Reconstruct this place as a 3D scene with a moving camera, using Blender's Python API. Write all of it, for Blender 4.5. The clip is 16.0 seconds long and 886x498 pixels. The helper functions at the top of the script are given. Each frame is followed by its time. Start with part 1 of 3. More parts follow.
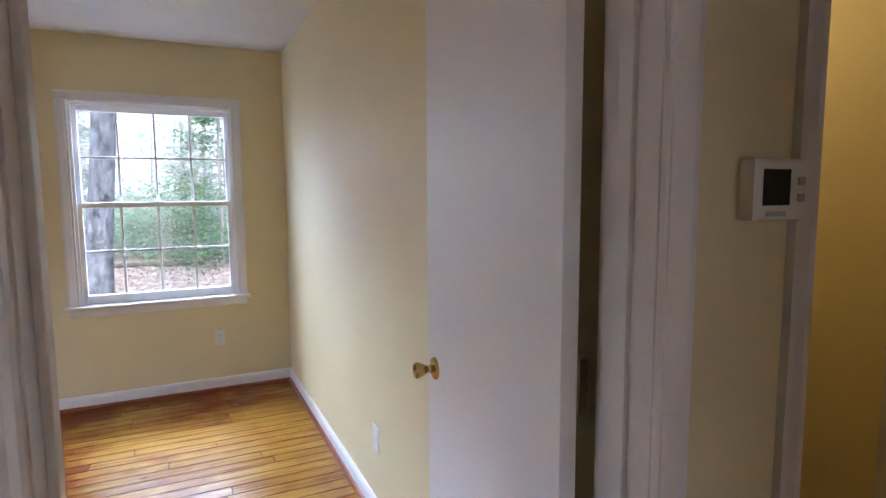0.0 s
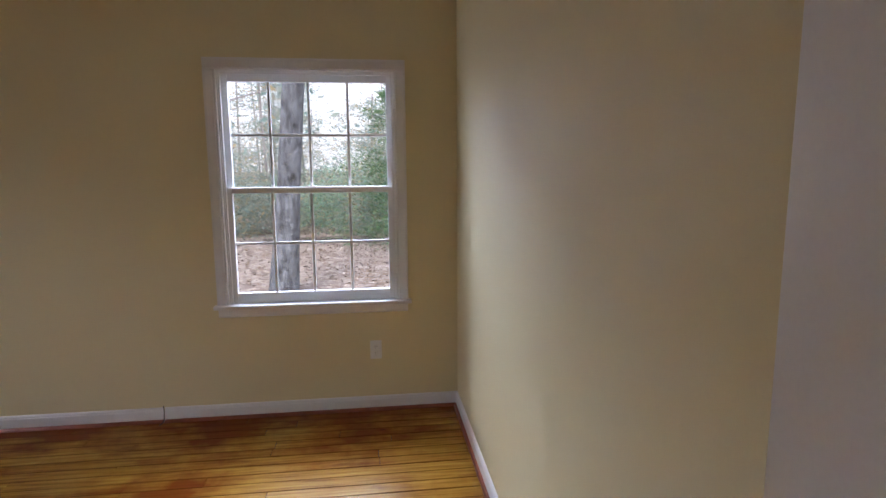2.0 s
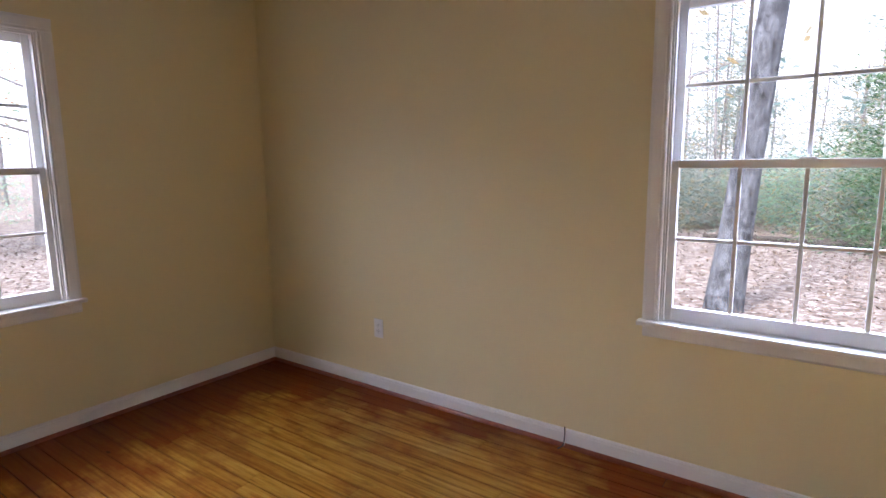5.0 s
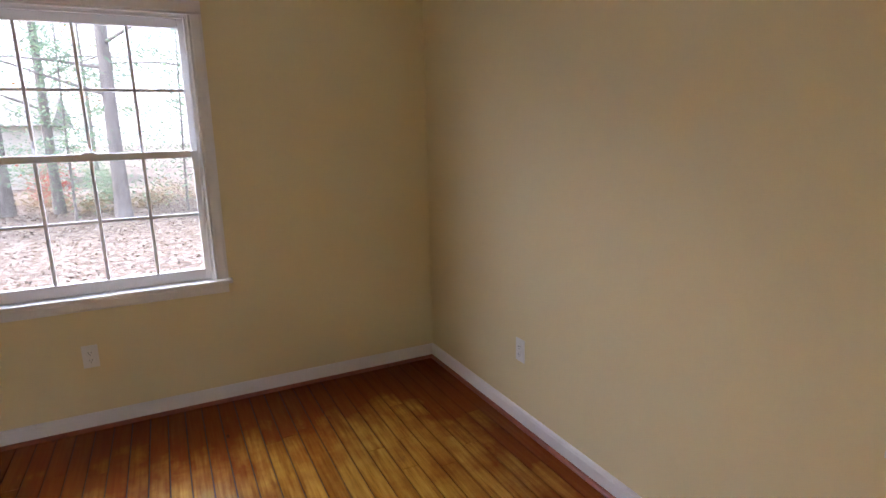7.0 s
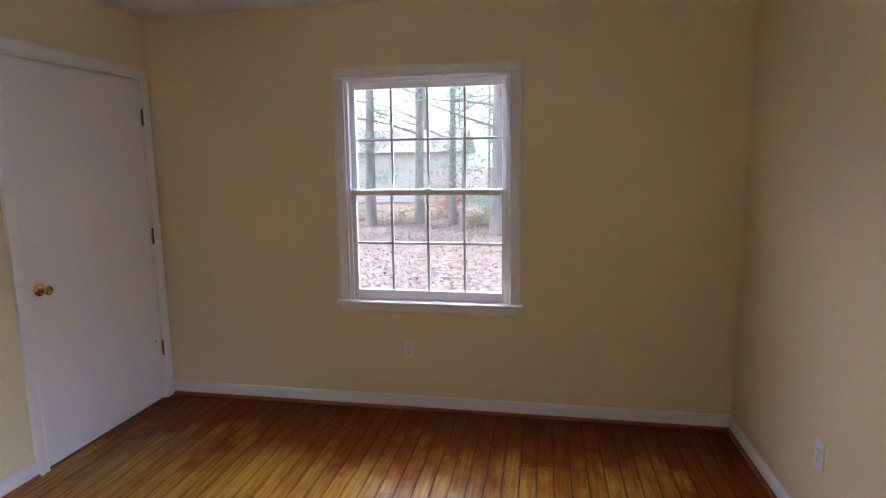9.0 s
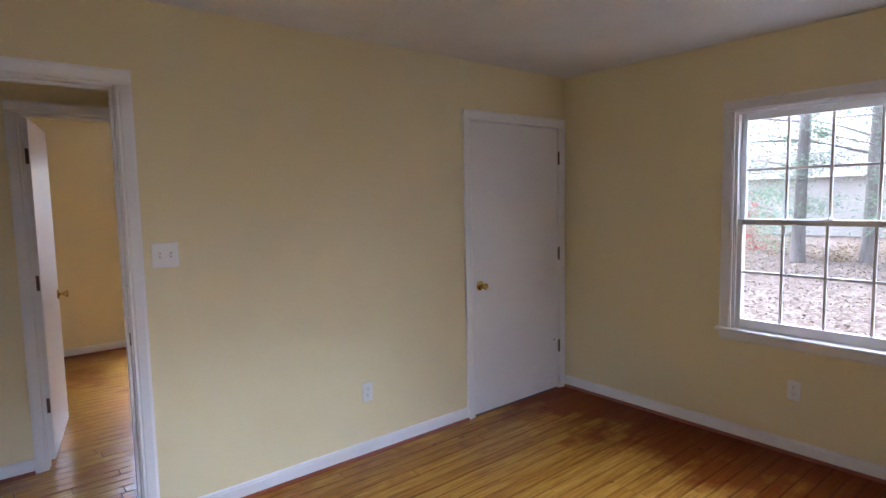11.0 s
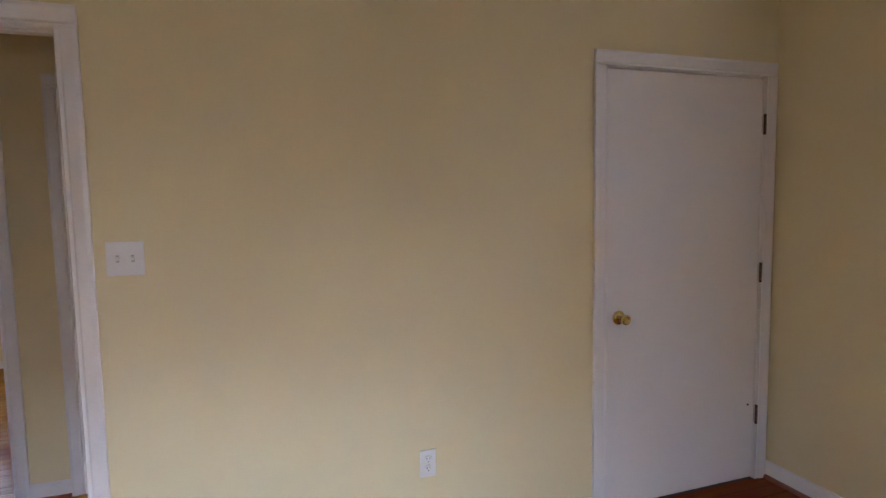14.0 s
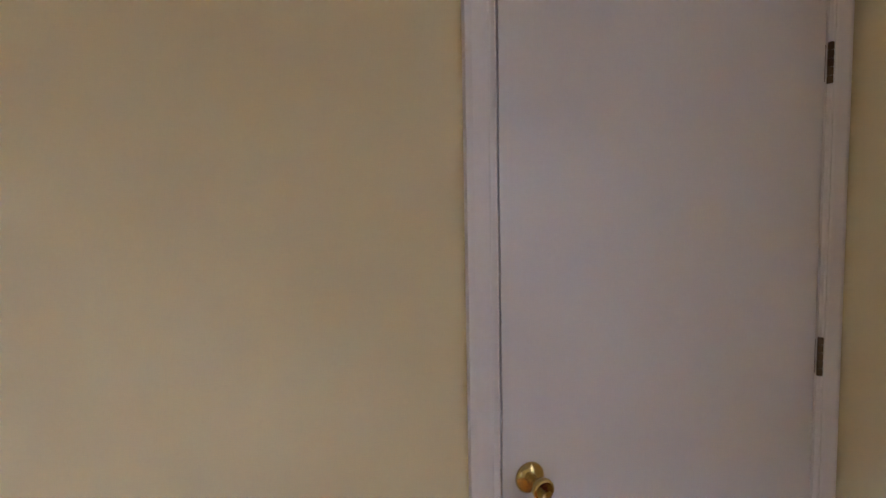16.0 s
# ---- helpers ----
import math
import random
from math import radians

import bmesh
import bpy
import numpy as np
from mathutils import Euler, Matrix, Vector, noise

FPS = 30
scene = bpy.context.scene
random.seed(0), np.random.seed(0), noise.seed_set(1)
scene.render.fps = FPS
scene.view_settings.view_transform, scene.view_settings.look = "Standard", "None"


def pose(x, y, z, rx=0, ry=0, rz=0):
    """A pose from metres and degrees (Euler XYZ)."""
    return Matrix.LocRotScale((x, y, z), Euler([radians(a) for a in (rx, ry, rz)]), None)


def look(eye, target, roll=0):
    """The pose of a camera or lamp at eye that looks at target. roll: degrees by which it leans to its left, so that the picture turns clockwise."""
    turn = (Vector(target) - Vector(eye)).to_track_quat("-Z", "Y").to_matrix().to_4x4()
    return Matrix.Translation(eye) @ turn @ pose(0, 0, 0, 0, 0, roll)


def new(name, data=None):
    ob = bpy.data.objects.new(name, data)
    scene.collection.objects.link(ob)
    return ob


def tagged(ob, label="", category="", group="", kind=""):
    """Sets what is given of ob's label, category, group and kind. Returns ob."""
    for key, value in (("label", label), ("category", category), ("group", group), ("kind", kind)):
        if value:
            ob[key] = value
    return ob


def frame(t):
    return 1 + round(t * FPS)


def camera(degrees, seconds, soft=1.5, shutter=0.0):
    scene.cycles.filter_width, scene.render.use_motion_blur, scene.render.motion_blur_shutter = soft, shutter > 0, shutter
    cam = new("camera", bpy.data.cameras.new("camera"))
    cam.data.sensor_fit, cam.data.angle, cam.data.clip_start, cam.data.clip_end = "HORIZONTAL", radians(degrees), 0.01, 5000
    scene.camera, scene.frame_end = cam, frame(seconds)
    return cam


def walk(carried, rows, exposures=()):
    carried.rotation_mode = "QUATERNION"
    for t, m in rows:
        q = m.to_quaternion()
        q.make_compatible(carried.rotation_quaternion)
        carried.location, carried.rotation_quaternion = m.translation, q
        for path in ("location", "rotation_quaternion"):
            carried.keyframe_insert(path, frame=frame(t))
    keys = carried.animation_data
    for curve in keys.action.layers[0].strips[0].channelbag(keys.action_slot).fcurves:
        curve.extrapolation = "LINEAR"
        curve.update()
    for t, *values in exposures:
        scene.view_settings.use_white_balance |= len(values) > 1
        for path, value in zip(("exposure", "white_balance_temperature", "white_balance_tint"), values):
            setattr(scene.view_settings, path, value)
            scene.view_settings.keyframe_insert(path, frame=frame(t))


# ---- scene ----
cam = camera(76.7, 16.0)
PATH = [
    (0, (3.203, -0.756, 1.432), (4.054, 1.041, 1.223), -0.3),
    (0.5, (3.256, -0.513, 1.446), (3.956, 1.347, 1.219), -0.3),
    (1, (3.352, -0.246, 1.443), (3.944, 1.649, 1.203), -0.6),
    (1.5, (3.432, -0.003, 1.441), (3.859, 1.935, 1.193), -0.5),
    (2, (3.441, 0.217, 1.473), (3.685, 2.181, 1.182), -0.4),
    (2.5, (3.532, 0.343, 1.508), (3.5, 2.318, 1.195), -0.6),
    (3, (3.468, 0.397, 1.49), (3.175, 2.351, 1.18), -0.9),
    (3.5, (3.41, 0.502, 1.476), (2.847, 2.395, 1.155), -1.1),
    (4, (3.29, 0.661, 1.451), (2.527, 2.48, 1.121), -0.9),
    (4.5, (3.281, 0.897, 1.387), (2.312, 2.621, 1.088), -0.8),
    (5, (3.207, 1.11, 1.367), (2.053, 2.715, 1.059), -0.7),
    (5.2, (3.204, 1.247, 1.397), (1.961, 2.776, 1.059), -1.2),
    (7.3, (3.059, 2.148, 1.432), (1.242, 2.873, 1.016), -1.2),
    (7.5, (3.026, 2.192, 1.456), (1.172, 2.809, 1.031), -1.1),
    (8, (3.041, 2.222, 1.482), (1.111, 2.534, 1.062), -0.7),
    (8.2, (3.087, 2.232, 1.485), (1.136, 2.43, 1.095), -0.5),
    (10.3, (3.404, 2.827, 1.554), (1.84, 1.599, 1.334), -1.5),
    (10.5, (3.454, 2.825, 1.545), (1.969, 1.502, 1.337), -1.3),
    (11, (3.537, 2.814, 1.523), (2.278, 1.27, 1.344), -1.2),
    (11.5, (3.594, 2.789, 1.517), (2.58, 1.074, 1.345), -1.0),
    (12, (3.545, 2.767, 1.527), (2.714, 0.957, 1.355), -1.0),
    (12.5, (3.32, 2.727, 1.512), (2.577, 0.877, 1.349), -1.1),
    (13, (3.034, 2.626, 1.487), (2.353, 0.753, 1.321), -1.1),
    (13.5, (2.782, 2.39, 1.482), (2.127, 0.508, 1.316), -1.0),
    (14, (2.496, 2.138, 1.465), (1.851, 0.253, 1.295), -1.0),
    (14.5, (2.202, 1.909, 1.5), (1.545, 0.028, 1.325), -1.1),
    (15, (1.958, 1.612, 1.495), (1.302, -0.268, 1.307), -1.2),
    (15.5, (1.71, 1.305, 1.501), (1.047, -0.571, 1.301), -1.3),
    (16, (1.468, 0.994, 1.489), (0.777, -0.876, 1.327), -1.1),
]
walk(cam, [(t, look(eye, target, roll)) for t, eye, target, roll in PATH],
     exposures=[(0, 1.98, 5450, 19), (0.5, 1.7, 5500, 19), (1.0, 1.55, 5850, 20), (1.5, 1.3, 6050, 21), (2.5, 1.04, 6050, 21), (3.5, 1.3, 5850, 20),
                (5.0, 1.72, 5850, 24), (7.5, 1.92, 5900, 22), (8.0, 1.85, 5900, 22), (10.5, 1.6, 5300, 24), (11.0, 1.75, 5500, 21), (12.0, 1.92, 5700, 22), (13.0, 1.87, 5550, 22), (14.0, 1.82, 5750, 23), (15.0, 1.88, 5700, 23), (16, 2.0, 5700, 23)])

# ---- world, sun, window light ----
SUN_EL, SUN_AZ = radians(42), radians(12)      # azimuth: from south towards west
world = bpy.data.worlds.new("world")
scene.world = world
world.use_nodes = True
wn = world.node_tree
bg = wn.nodes["Background"]
sky = wn.nodes.new("ShaderNodeTexSky")
sky.sky_type, sky.sun_disc = "NISHITA", False
sky.sun_elevation, sky.sun_rotation = SUN_EL, math.pi + SUN_AZ
sky.air_density, sky.dust_density, sky.ozone_density = 1.0, 4.0, 1.0
veil = wn.nodes.new("ShaderNodeMix")               # thin bright overcast over the blue
veil.data_type = "RGBA"
veil.inputs[0].default_value = 0.6
veil.inputs[7].default_value = (8.5, 8.6, 8.7, 1)
wn.links.new(sky.outputs[0], veil.inputs[6])
wn.links.new(veil.outputs[2], bg.inputs[0])
bg.inputs[1].default_value = 0.15
sun = new("sun", bpy.data.lights.new("sun", "SUN"))
sun.data.energy, sun.data.angle, sun.data.color = 2.4, radians(12.0), (1.0, 0.93, 0.82)
sun_dir = Vector((math.sin(SUN_AZ) * math.cos(SUN_EL), math.cos(SUN_AZ) * math.cos(SUN_EL), -math.sin(SUN_EL)))
sun.matrix_world = look(-sun_dir * 30, (0, 0, 0))


def sky_lamp(name, eye, target, w, h, watts, colour=(0.70, 0.84, 1.0)):
    lamp = new(name, bpy.data.lights.new(name, "AREA"))
    lamp.data.shape, lamp.data.size, lamp.data.size_y = "RECTANGLE", w, h
    lamp.data.energy, lamp.data.color = watts, colour
    lamp.matrix_world = look(eye, target)


LYN = 3.513
sky_lamp("sky_light_north", (3.09, LYN + 2.1, 3.10), (2.6, 1.2, 0.95), 3.2, 1.15, 185)
sky_lamp("sky_light_west", (-1.7, 0.4, 2.9), (1.7, 1.5, 0.95), 8.4, 1.2, 200, (0.80, 0.90, 1.0))
sky_lamp("sky_light_far_room", (5.26, -6.0, 3.35), (5.2, -2.5, 0.9), 2.2, 1.5, 42)
sky_lamp("sky_light_other_far_room", (1.86, -6.0, 3.35), (2.2, -2.5, 0.9), 2.2, 1.5, 250)

# ---- materials ----


def nodes_of(name):
    m = bpy.data.materials.new(name)
    m.use_nodes = True
    nt = m.node_tree
    return m, nt, nt.nodes["Principled BSDF"]


def position(nt, scale):
    g = nt.nodes.new("ShaderNodeNewGeometry")
    v = nt.nodes.new("ShaderNodeVectorMath")
    v.operation = "MULTIPLY"
    v.inputs[1].default_value = scale
    nt.links.new(g.outputs["Position"], v.inputs[0])
    return v.outputs[0]


def tex_noise(nt, vec, scale, detail=4, rough=0.55):
    n = nt.nodes.new("ShaderNodeTexNoise")
    n.inputs["Scale"].default_value, n.inputs["Detail"].default_value = scale, detail
    n.inputs["Roughness"].default_value = rough
    nt.links.new(vec, n.inputs["Vector"])
    return n.outputs["Fac"]


def ramp(nt, fac, stops):
    r = nt.nodes.new("ShaderNodeValToRGB")
    while len(r.color_ramp.elements) < len(stops):
        r.color_ramp.elements.new(0.5)
    for e, (p, c) in zip(r.color_ramp.elements, stops):
        e.position, e.color = p, (*c, 1)
    nt.links.new(fac, r.inputs[0])
    return r.outputs[0]


def mixed(nt, fac, a, b, mode="MIX"):
    x = nt.nodes.new("ShaderNodeMix")
    x.data_type, x.blend_type = "RGBA", mode
    for sock, val in ((x.inputs[0], fac), (x.inputs[6], a), (x.inputs[7], b)):
        if isinstance(val, (int, float)):
            sock.default_value = val
        elif isinstance(val, tuple):
            sock.default_value = (*val, 1)
        else:
            nt.links.new(val, sock)
    return x.outputs[2]


def maths(nt, op, a, b=0.0, clamp=False):
    x = nt.nodes.new("ShaderNodeMath")
    x.operation, x.use_clamp = op, clamp
    for sock, val in ((x.inputs[0], a), (x.inputs[1], b)):
        if isinstance(val, (int, float)):
            sock.default_value = val
        else:
            nt.links.new(val, sock)
    return x.outputs[0]


def bumped(nt, bsdf, fac, strength, dist=0.002):
    b = nt.nodes.new("ShaderNodeBump")
    b.inputs["Strength"].default_value, b.inputs["Distance"].default_value = strength, dist
    nt.links.new(fac, b.inputs["Height"])
    nt.links.new(b.outputs[0], bsdf.inputs["Normal"])


def surface(name, a, b, rough, coarse=1.5, fine=60, bump=0.15, metal=0.0, dist=0.002, rough_b=None, stretch=(1, 1, 1)):
    """A painted or plain surface: two colours mixed by a coarse and a fine noise, with a fine relief."""
    m, nt, bsdf = nodes_of(name)
    pos = position(nt, stretch)
    big, small = tex_noise(nt, pos, coarse), tex_noise(nt, pos, fine, 3)
    f = maths(nt, "ADD", maths(nt, "MULTIPLY", big, 0.65), maths(nt, "MULTIPLY", small, 0.35))
    col = ramp(nt, f, [(0.35, a), (0.65, b)])
    nt.links.new(col, bsdf.inputs["Base Color"])
    bsdf.inputs["Metallic"].default_value = metal
    if rough_b is None:
        bsdf.inputs["Roughness"].default_value = rough
    else:
        r = nt.nodes.new("ShaderNodeMapRange")
        r.inputs[3].default_value, r.inputs[4].default_value = rough, rough_b
        nt.links.new(big, r.inputs[0])
        nt.links.new(r.outputs[0], bsdf.inputs["Roughness"])
    if bump:
        bumped(nt, bsdf, small, bump, dist)
    return m


WALL = surface("cream_wall_paint", (0.75, 0.650, 0.388), (0.78, 0.680, 0.414), 0.62, 0.8, 220, 0.25, dist=0.0008)
CEILING = surface("white_textured_ceiling", (0.66, 0.64, 0.62), (0.73, 0.71, 0.69), 0.9, 2.5, 45, 0.9, dist=0.006)
TRIM = surface("white_gloss_trim", (0.78, 0.76, 0.75), (0.83, 0.81, 0.80), 0.32, 1.2, 90, 0.12, dist=0.0008)
DOOR = surface("white_door_paint", (0.77, 0.75, 0.74), (0.81, 0.79, 0.78), 0.33, 1.0, 130, 0.16, dist=0.0008, rough_b=0.42)
SASH = surface("old_white_sash_paint", (0.80, 0.79, 0.78), (0.86, 0.85, 0.84), 0.42, 3.0, 120, 0.3, dist=0.001)
PLATE = surface("white_plastic", (0.80, 0.79, 0.77), (0.83, 0.82, 0.80), 0.35, 3, 60, 0)
SLOT = surface("dark_slot", (0.03, 0.028, 0.026), (0.05, 0.045, 0.04), 0.6, 3, 60, 0)
BRASS = surface("polished_brass", (0.52, 0.37, 0.12), (0.64, 0.47, 0.17), 0.06, 6, 150, 0.03, metal=1.0, rough_b=0.16)
BRONZE = surface("aged_bronze_hinge", (0.09, 0.058, 0.038), (0.16, 0.105, 0.062), 0.38, 18, 160, 0.2, metal=0.8)
SHOE = surface("stained_shoe_moulding", (0.20, 0.046, 0.014), (0.30, 0.078, 0.024), 0.32, 3, 40, 0.15, stretch=(1, 1, 1))
SUBFLOOR = surface("dark_board_gap", (0.035, 0.018, 0.009), (0.05, 0.025, 0.012), 0.8)
SIDING = surface("house_siding_paint", (0.52, 0.50, 0.465), (0.60, 0.58, 0.54), 0.6, 0.8, 30, 0.2)
ROOFING = surface("grey_shingle_roof", (0.20, 0.19, 0.185), (0.30, 0.285, 0.275), 0.9, 2, 20, 0.5, dist=0.01)
CABLE = surface("black_cable", (0.02, 0.02, 0.02), (0.035, 0.033, 0.03), 0.45)
SCREEN = surface("dark_display", (0.012, 0.014, 0.013), (0.02, 0.022, 0.02), 0.12, bump=0)
GREYPRINT = surface("grey_print", (0.42, 0.42, 0.42), (0.47, 0.47, 0.47), 0.5, bump=0)
BARK = surface("grey_ridged_bark", (0.006, 0.007, 0.010), (0.150, 0.162, 0.185), 0.9, 9, 24, 1.0, dist=0.03, stretch=(1, 1, 0.5))
PALEBARK = surface("pale_bark", (0.34, 0.32, 0.31), (0.58, 0.56, 0.55), 0.9, 6, 30, 0.6, dist=0.02, stretch=(1, 1, 0.5))
FARBARK = surface("dark_pine_bark", (0.16, 0.147, 0.143), (0.31, 0.29, 0.285), 0.9, 4, 20, 0.8, dist=0.02, stretch=(1, 1, 0.3))
LOG = surface("weathered_log", (0.03, 0.026, 0.023), (0.08, 0.07, 0.062), 0.9, 5, 40, 0.6, dist=0.01)


def leaf_material(name, colours, rough=0.6, through_light=0.25):
    m, nt, bsdf = nodes_of(name)
    g = nt.nodes.new("ShaderNodeNewGeometry")
    n = len(colours)
    col = ramp(nt, g.outputs["Random Per Island"], [((i + 0.5) / n, c) for i, c in enumerate(colours)])
    nt.links.new(col, bsdf.inputs["Base Color"])
    bsdf.inputs["Roughness"].default_value = rough
    tr = nt.nodes.new("ShaderNodeBsdfTranslucent")
    nt.links.new(col, tr.inputs[0])
    mx = nt.nodes.new("ShaderNodeMixShader")
    mx.inputs[0].default_value = through_light
    nt.links.new(bsdf.outputs[0], mx.inputs[1])
    nt.links.new(tr.outputs[0], mx.inputs[2])
    nt.links.new(mx.outputs[0], nt.nodes["Material Output"].inputs[0])
    return m


# pine and shrub greens are paled and blued to paint in distant haze
PINE = leaf_material("hazy_pine_needles", [(0.16, 0.25, 0.23), (0.21, 0.30, 0.28), (0.27, 0.33, 0.27), (0.30, 0.37, 0.34), (0.40, 0.32, 0.17)], 0.6, 0.55)
SHRUB = leaf_material("hazy_shrub_leaves", [(0.24, 0.46, 0.35), (0.30, 0.52, 0.40), (0.40, 0.52, 0.28), (0.34, 0.52, 0.44), (0.40, 0.37, 0.24)], 0.6, 0.55)
CEDAR = leaf_material("cedar_leaves", [(0.05, 0.12, 0.055), (0.085, 0.17, 0.075), (0.13, 0.22, 0.10)], 0.6, 0.4)
HOLLY = leaf_material("pale_green_leaves", [(0.20, 0.32, 0.22), (0.27, 0.40, 0.27), (0.35, 0.45, 0.28), (0.25, 0.36, 0.30)], 0.55, 0.5)
TWIG = leaf_material("bare_twigs_and_buds", [(0.34, 0.27, 0.24), (0.42, 0.34, 0.29), (0.28, 0.23, 0.21), (0.46, 0.36, 0.22)], 0.7, 0.4)
AUTUMN = leaf_material("autumn_leaves", [(0.30, 0.16, 0.05), (0.40, 0.26, 0.06), (0.24, 0.13, 0.07), (0.34, 0.20, 0.12)])
BRUSH = leaf_material("dry_brush", [(0.30, 0.22, 0.13), (0.38, 0.31, 0.19), (0.22, 0.17, 0.12), (0.34, 0.30, 0.22)])
RED = leaf_material("red_shrub_leaves", [(0.46, 0.08, 0.07), (0.52, 0.15, 0.12), (0.38, 0.10, 0.08)], 0.6, 0.4)
LITTER = leaf_material("fallen_leaves", [(0.16, 0.115, 0.085), (0.30, 0.25, 0.21), (0.035, 0.026, 0.02), (0.56, 0.51, 0.47), (0.20, 0.145, 0.105), (0.09, 0.065, 0.05)], 0.7, 0.1)


def leafy_ground():
    m, nt, bsdf = nodes_of("leaf_covered_soil")
    pos = position(nt, (1, 1, 1))
    vor = nt.nodes.new("ShaderNodeTexVoronoi")
    vor.inputs["Scale"].default_value = 14.0
    nt.links.new(pos, vor.inputs["Vector"])
    sep = nt.nodes.new("ShaderNodeSeparateColor")
    nt.links.new(vor.outputs["Color"], sep.inputs[0])
    cells = ramp(nt, sep.outputs[0], [(0.0, (0.04, 0.028, 0.022)), (0.3, (0.14, 0.098, 0.078)), (0.6, (0.20, 0.172, 0.15)), (1.0, (0.38, 0.345, 0.315))])
    big = tex_noise(nt, pos, 0.6, 4)
    col = mixed(nt, maths(nt, "MULTIPLY", big, 0.55), cells, (0.17, 0.13, 0.11))
    nt.links.new(col, bsdf.inputs["Base Color"])
    bsdf.inputs["Roughness"].default_value = 0.85
    bumped(nt, bsdf, sep.outputs[0], 0.6, 0.03)
    return m


GROUND = leafy_ground()


def glass():
    m, nt, bsdf = nodes_of("window_glass")
    bsdf.inputs["Base Color"].default_value = (0.97, 0.985, 0.98, 1)
    bsdf.inputs["Roughness"].default_value = 0.0
    bsdf.inputs["IOR"].default_value = 1.45
    bsdf.inputs["Transmission Weight"].default_value = 1.0
    return m


GLASS = glass()


def floorboard():
    """Honey pine with knots, growth lines, a worn amber finish and old red-brown stain."""
    m, nt, bsdf = nodes_of("pine_floorboard")
    info = nt.nodes.new("ShaderNodeObjectInfo")
    rnd = info.outputs["Random"]
    pos = position(nt, (1, 1, 1))
    shift = nt.nodes.new("ShaderNodeCombineXYZ")
    nt.links.new(maths(nt, "MULTIPLY", rnd, 37.0), shift.inputs[0])
    nt.links.new(maths(nt, "MULTIPLY", rnd, 11.0), shift.inputs[2])
    add = nt.nodes.new("ShaderNodeVectorMath")
    nt.links.new(pos, add.inputs[0])
    nt.links.new(shift.outputs[0], add.inputs[1])
    st = nt.nodes.new("ShaderNodeVectorMath")
    st.operation = "MULTIPLY"
    st.inputs[1].default_value = (1.6, 26, 1)
    nt.links.new(add.outputs[0], st.inputs[0])
    grain = tex_noise(nt, st.outputs[0], 2.2, 6, 0.62)
    st2 = nt.nodes.new("ShaderNodeVectorMath")
    st2.operation = "MULTIPLY"
    st2.inputs[1].default_value = (3.2, 10, 1)
    nt.links.new(add.outputs[0], st2.inputs[0])
    blotch = tex_noise(nt, st2.outputs[0], 1.3, 4, 0.6)
    base = ramp(nt, grain, [(0.26, (0.20, 0.077, 0.010)), (0.48, (0.40, 0.188, 0.024)), (0.72, (0.55, 0.30, 0.046))])
    tone = ramp(nt, rnd, [(0.0, (0.72, 0.62, 0.52)), (0.35, (0.95, 0.93, 0.86)), (0.7, (1.0, 1.0, 1.0)), (1.0, (0.82, 0.74, 0.66))])
    c1 = mixed(nt, 0.8, base, tone, "MULTIPLY")
    c2 = mixed(nt, maths(nt, "MULTIPLY", ramp(nt, blotch, [(0.60, (0, 0, 0)), (0.74, (1, 1, 1))]), 0.55), c1, (0.13, 0.042, 0.011))
    # old red-brown stain, left in irregular patches and along the outer walls
    sp = nt.nodes.new("ShaderNodeSeparateXYZ")
    nt.links.new(pos, sp.inputs[0])
    streak = nt.nodes.new("ShaderNodeVectorMath")
    streak.operation = "MULTIPLY"
    streak.inputs[1].default_value = (2.2, 7.0, 1)
    nt.links.new(add.outputs[0], streak.inputs[0])
    jump = nt.nodes.new("ShaderNodeCombineXYZ")                       # the stain's edge jumps a little from board to board
    nt.links.new(maths(nt, "MULTIPLY", rnd, 0.30), jump.inputs[0])
    near = nt.nodes.new("ShaderNodeVectorMath")
    nt.links.new(pos, near.inputs[0])
    nt.links.new(jump.outputs[0], near.inputs[1])
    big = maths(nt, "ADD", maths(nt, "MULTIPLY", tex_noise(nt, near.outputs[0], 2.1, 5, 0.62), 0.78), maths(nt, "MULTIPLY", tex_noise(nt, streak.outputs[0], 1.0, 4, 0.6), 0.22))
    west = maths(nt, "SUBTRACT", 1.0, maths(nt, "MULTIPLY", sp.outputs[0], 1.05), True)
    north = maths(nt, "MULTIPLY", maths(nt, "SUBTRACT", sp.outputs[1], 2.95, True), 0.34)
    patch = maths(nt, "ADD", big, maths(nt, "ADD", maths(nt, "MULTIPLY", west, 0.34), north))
    far = nt.nodes.new("ShaderNodeVectorMath")                       # one more patch in the middle of the room
    far.operation = "DISTANCE"
    far.inputs[1].default_value = (2.5, 2.6, 0)
    nt.links.new(pos, far.inputs[0])
    spot = maths(nt, "SUBTRACT", 0.20, maths(nt, "MULTIPLY", far.outputs["Value"], 0.40), True)
    patch = maths(nt, "ADD", patch, spot)
    worn = nt.nodes.new("ShaderNodeVectorMath")                      # less stain around a spot between the closet and the window
    worn.operation = "DISTANCE"
    worn.inputs[1].default_value = (1.45, 1.0, 0)
    nt.links.new(pos, worn.inputs[0])
    patch = maths(nt, "SUBTRACT", patch, maths(nt, "SUBTRACT", 0.16, maths(nt, "MULTIPLY", worn.outputs["Value"], 0.16), True))
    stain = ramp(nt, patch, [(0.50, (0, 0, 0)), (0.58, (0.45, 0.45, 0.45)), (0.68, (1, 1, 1))])
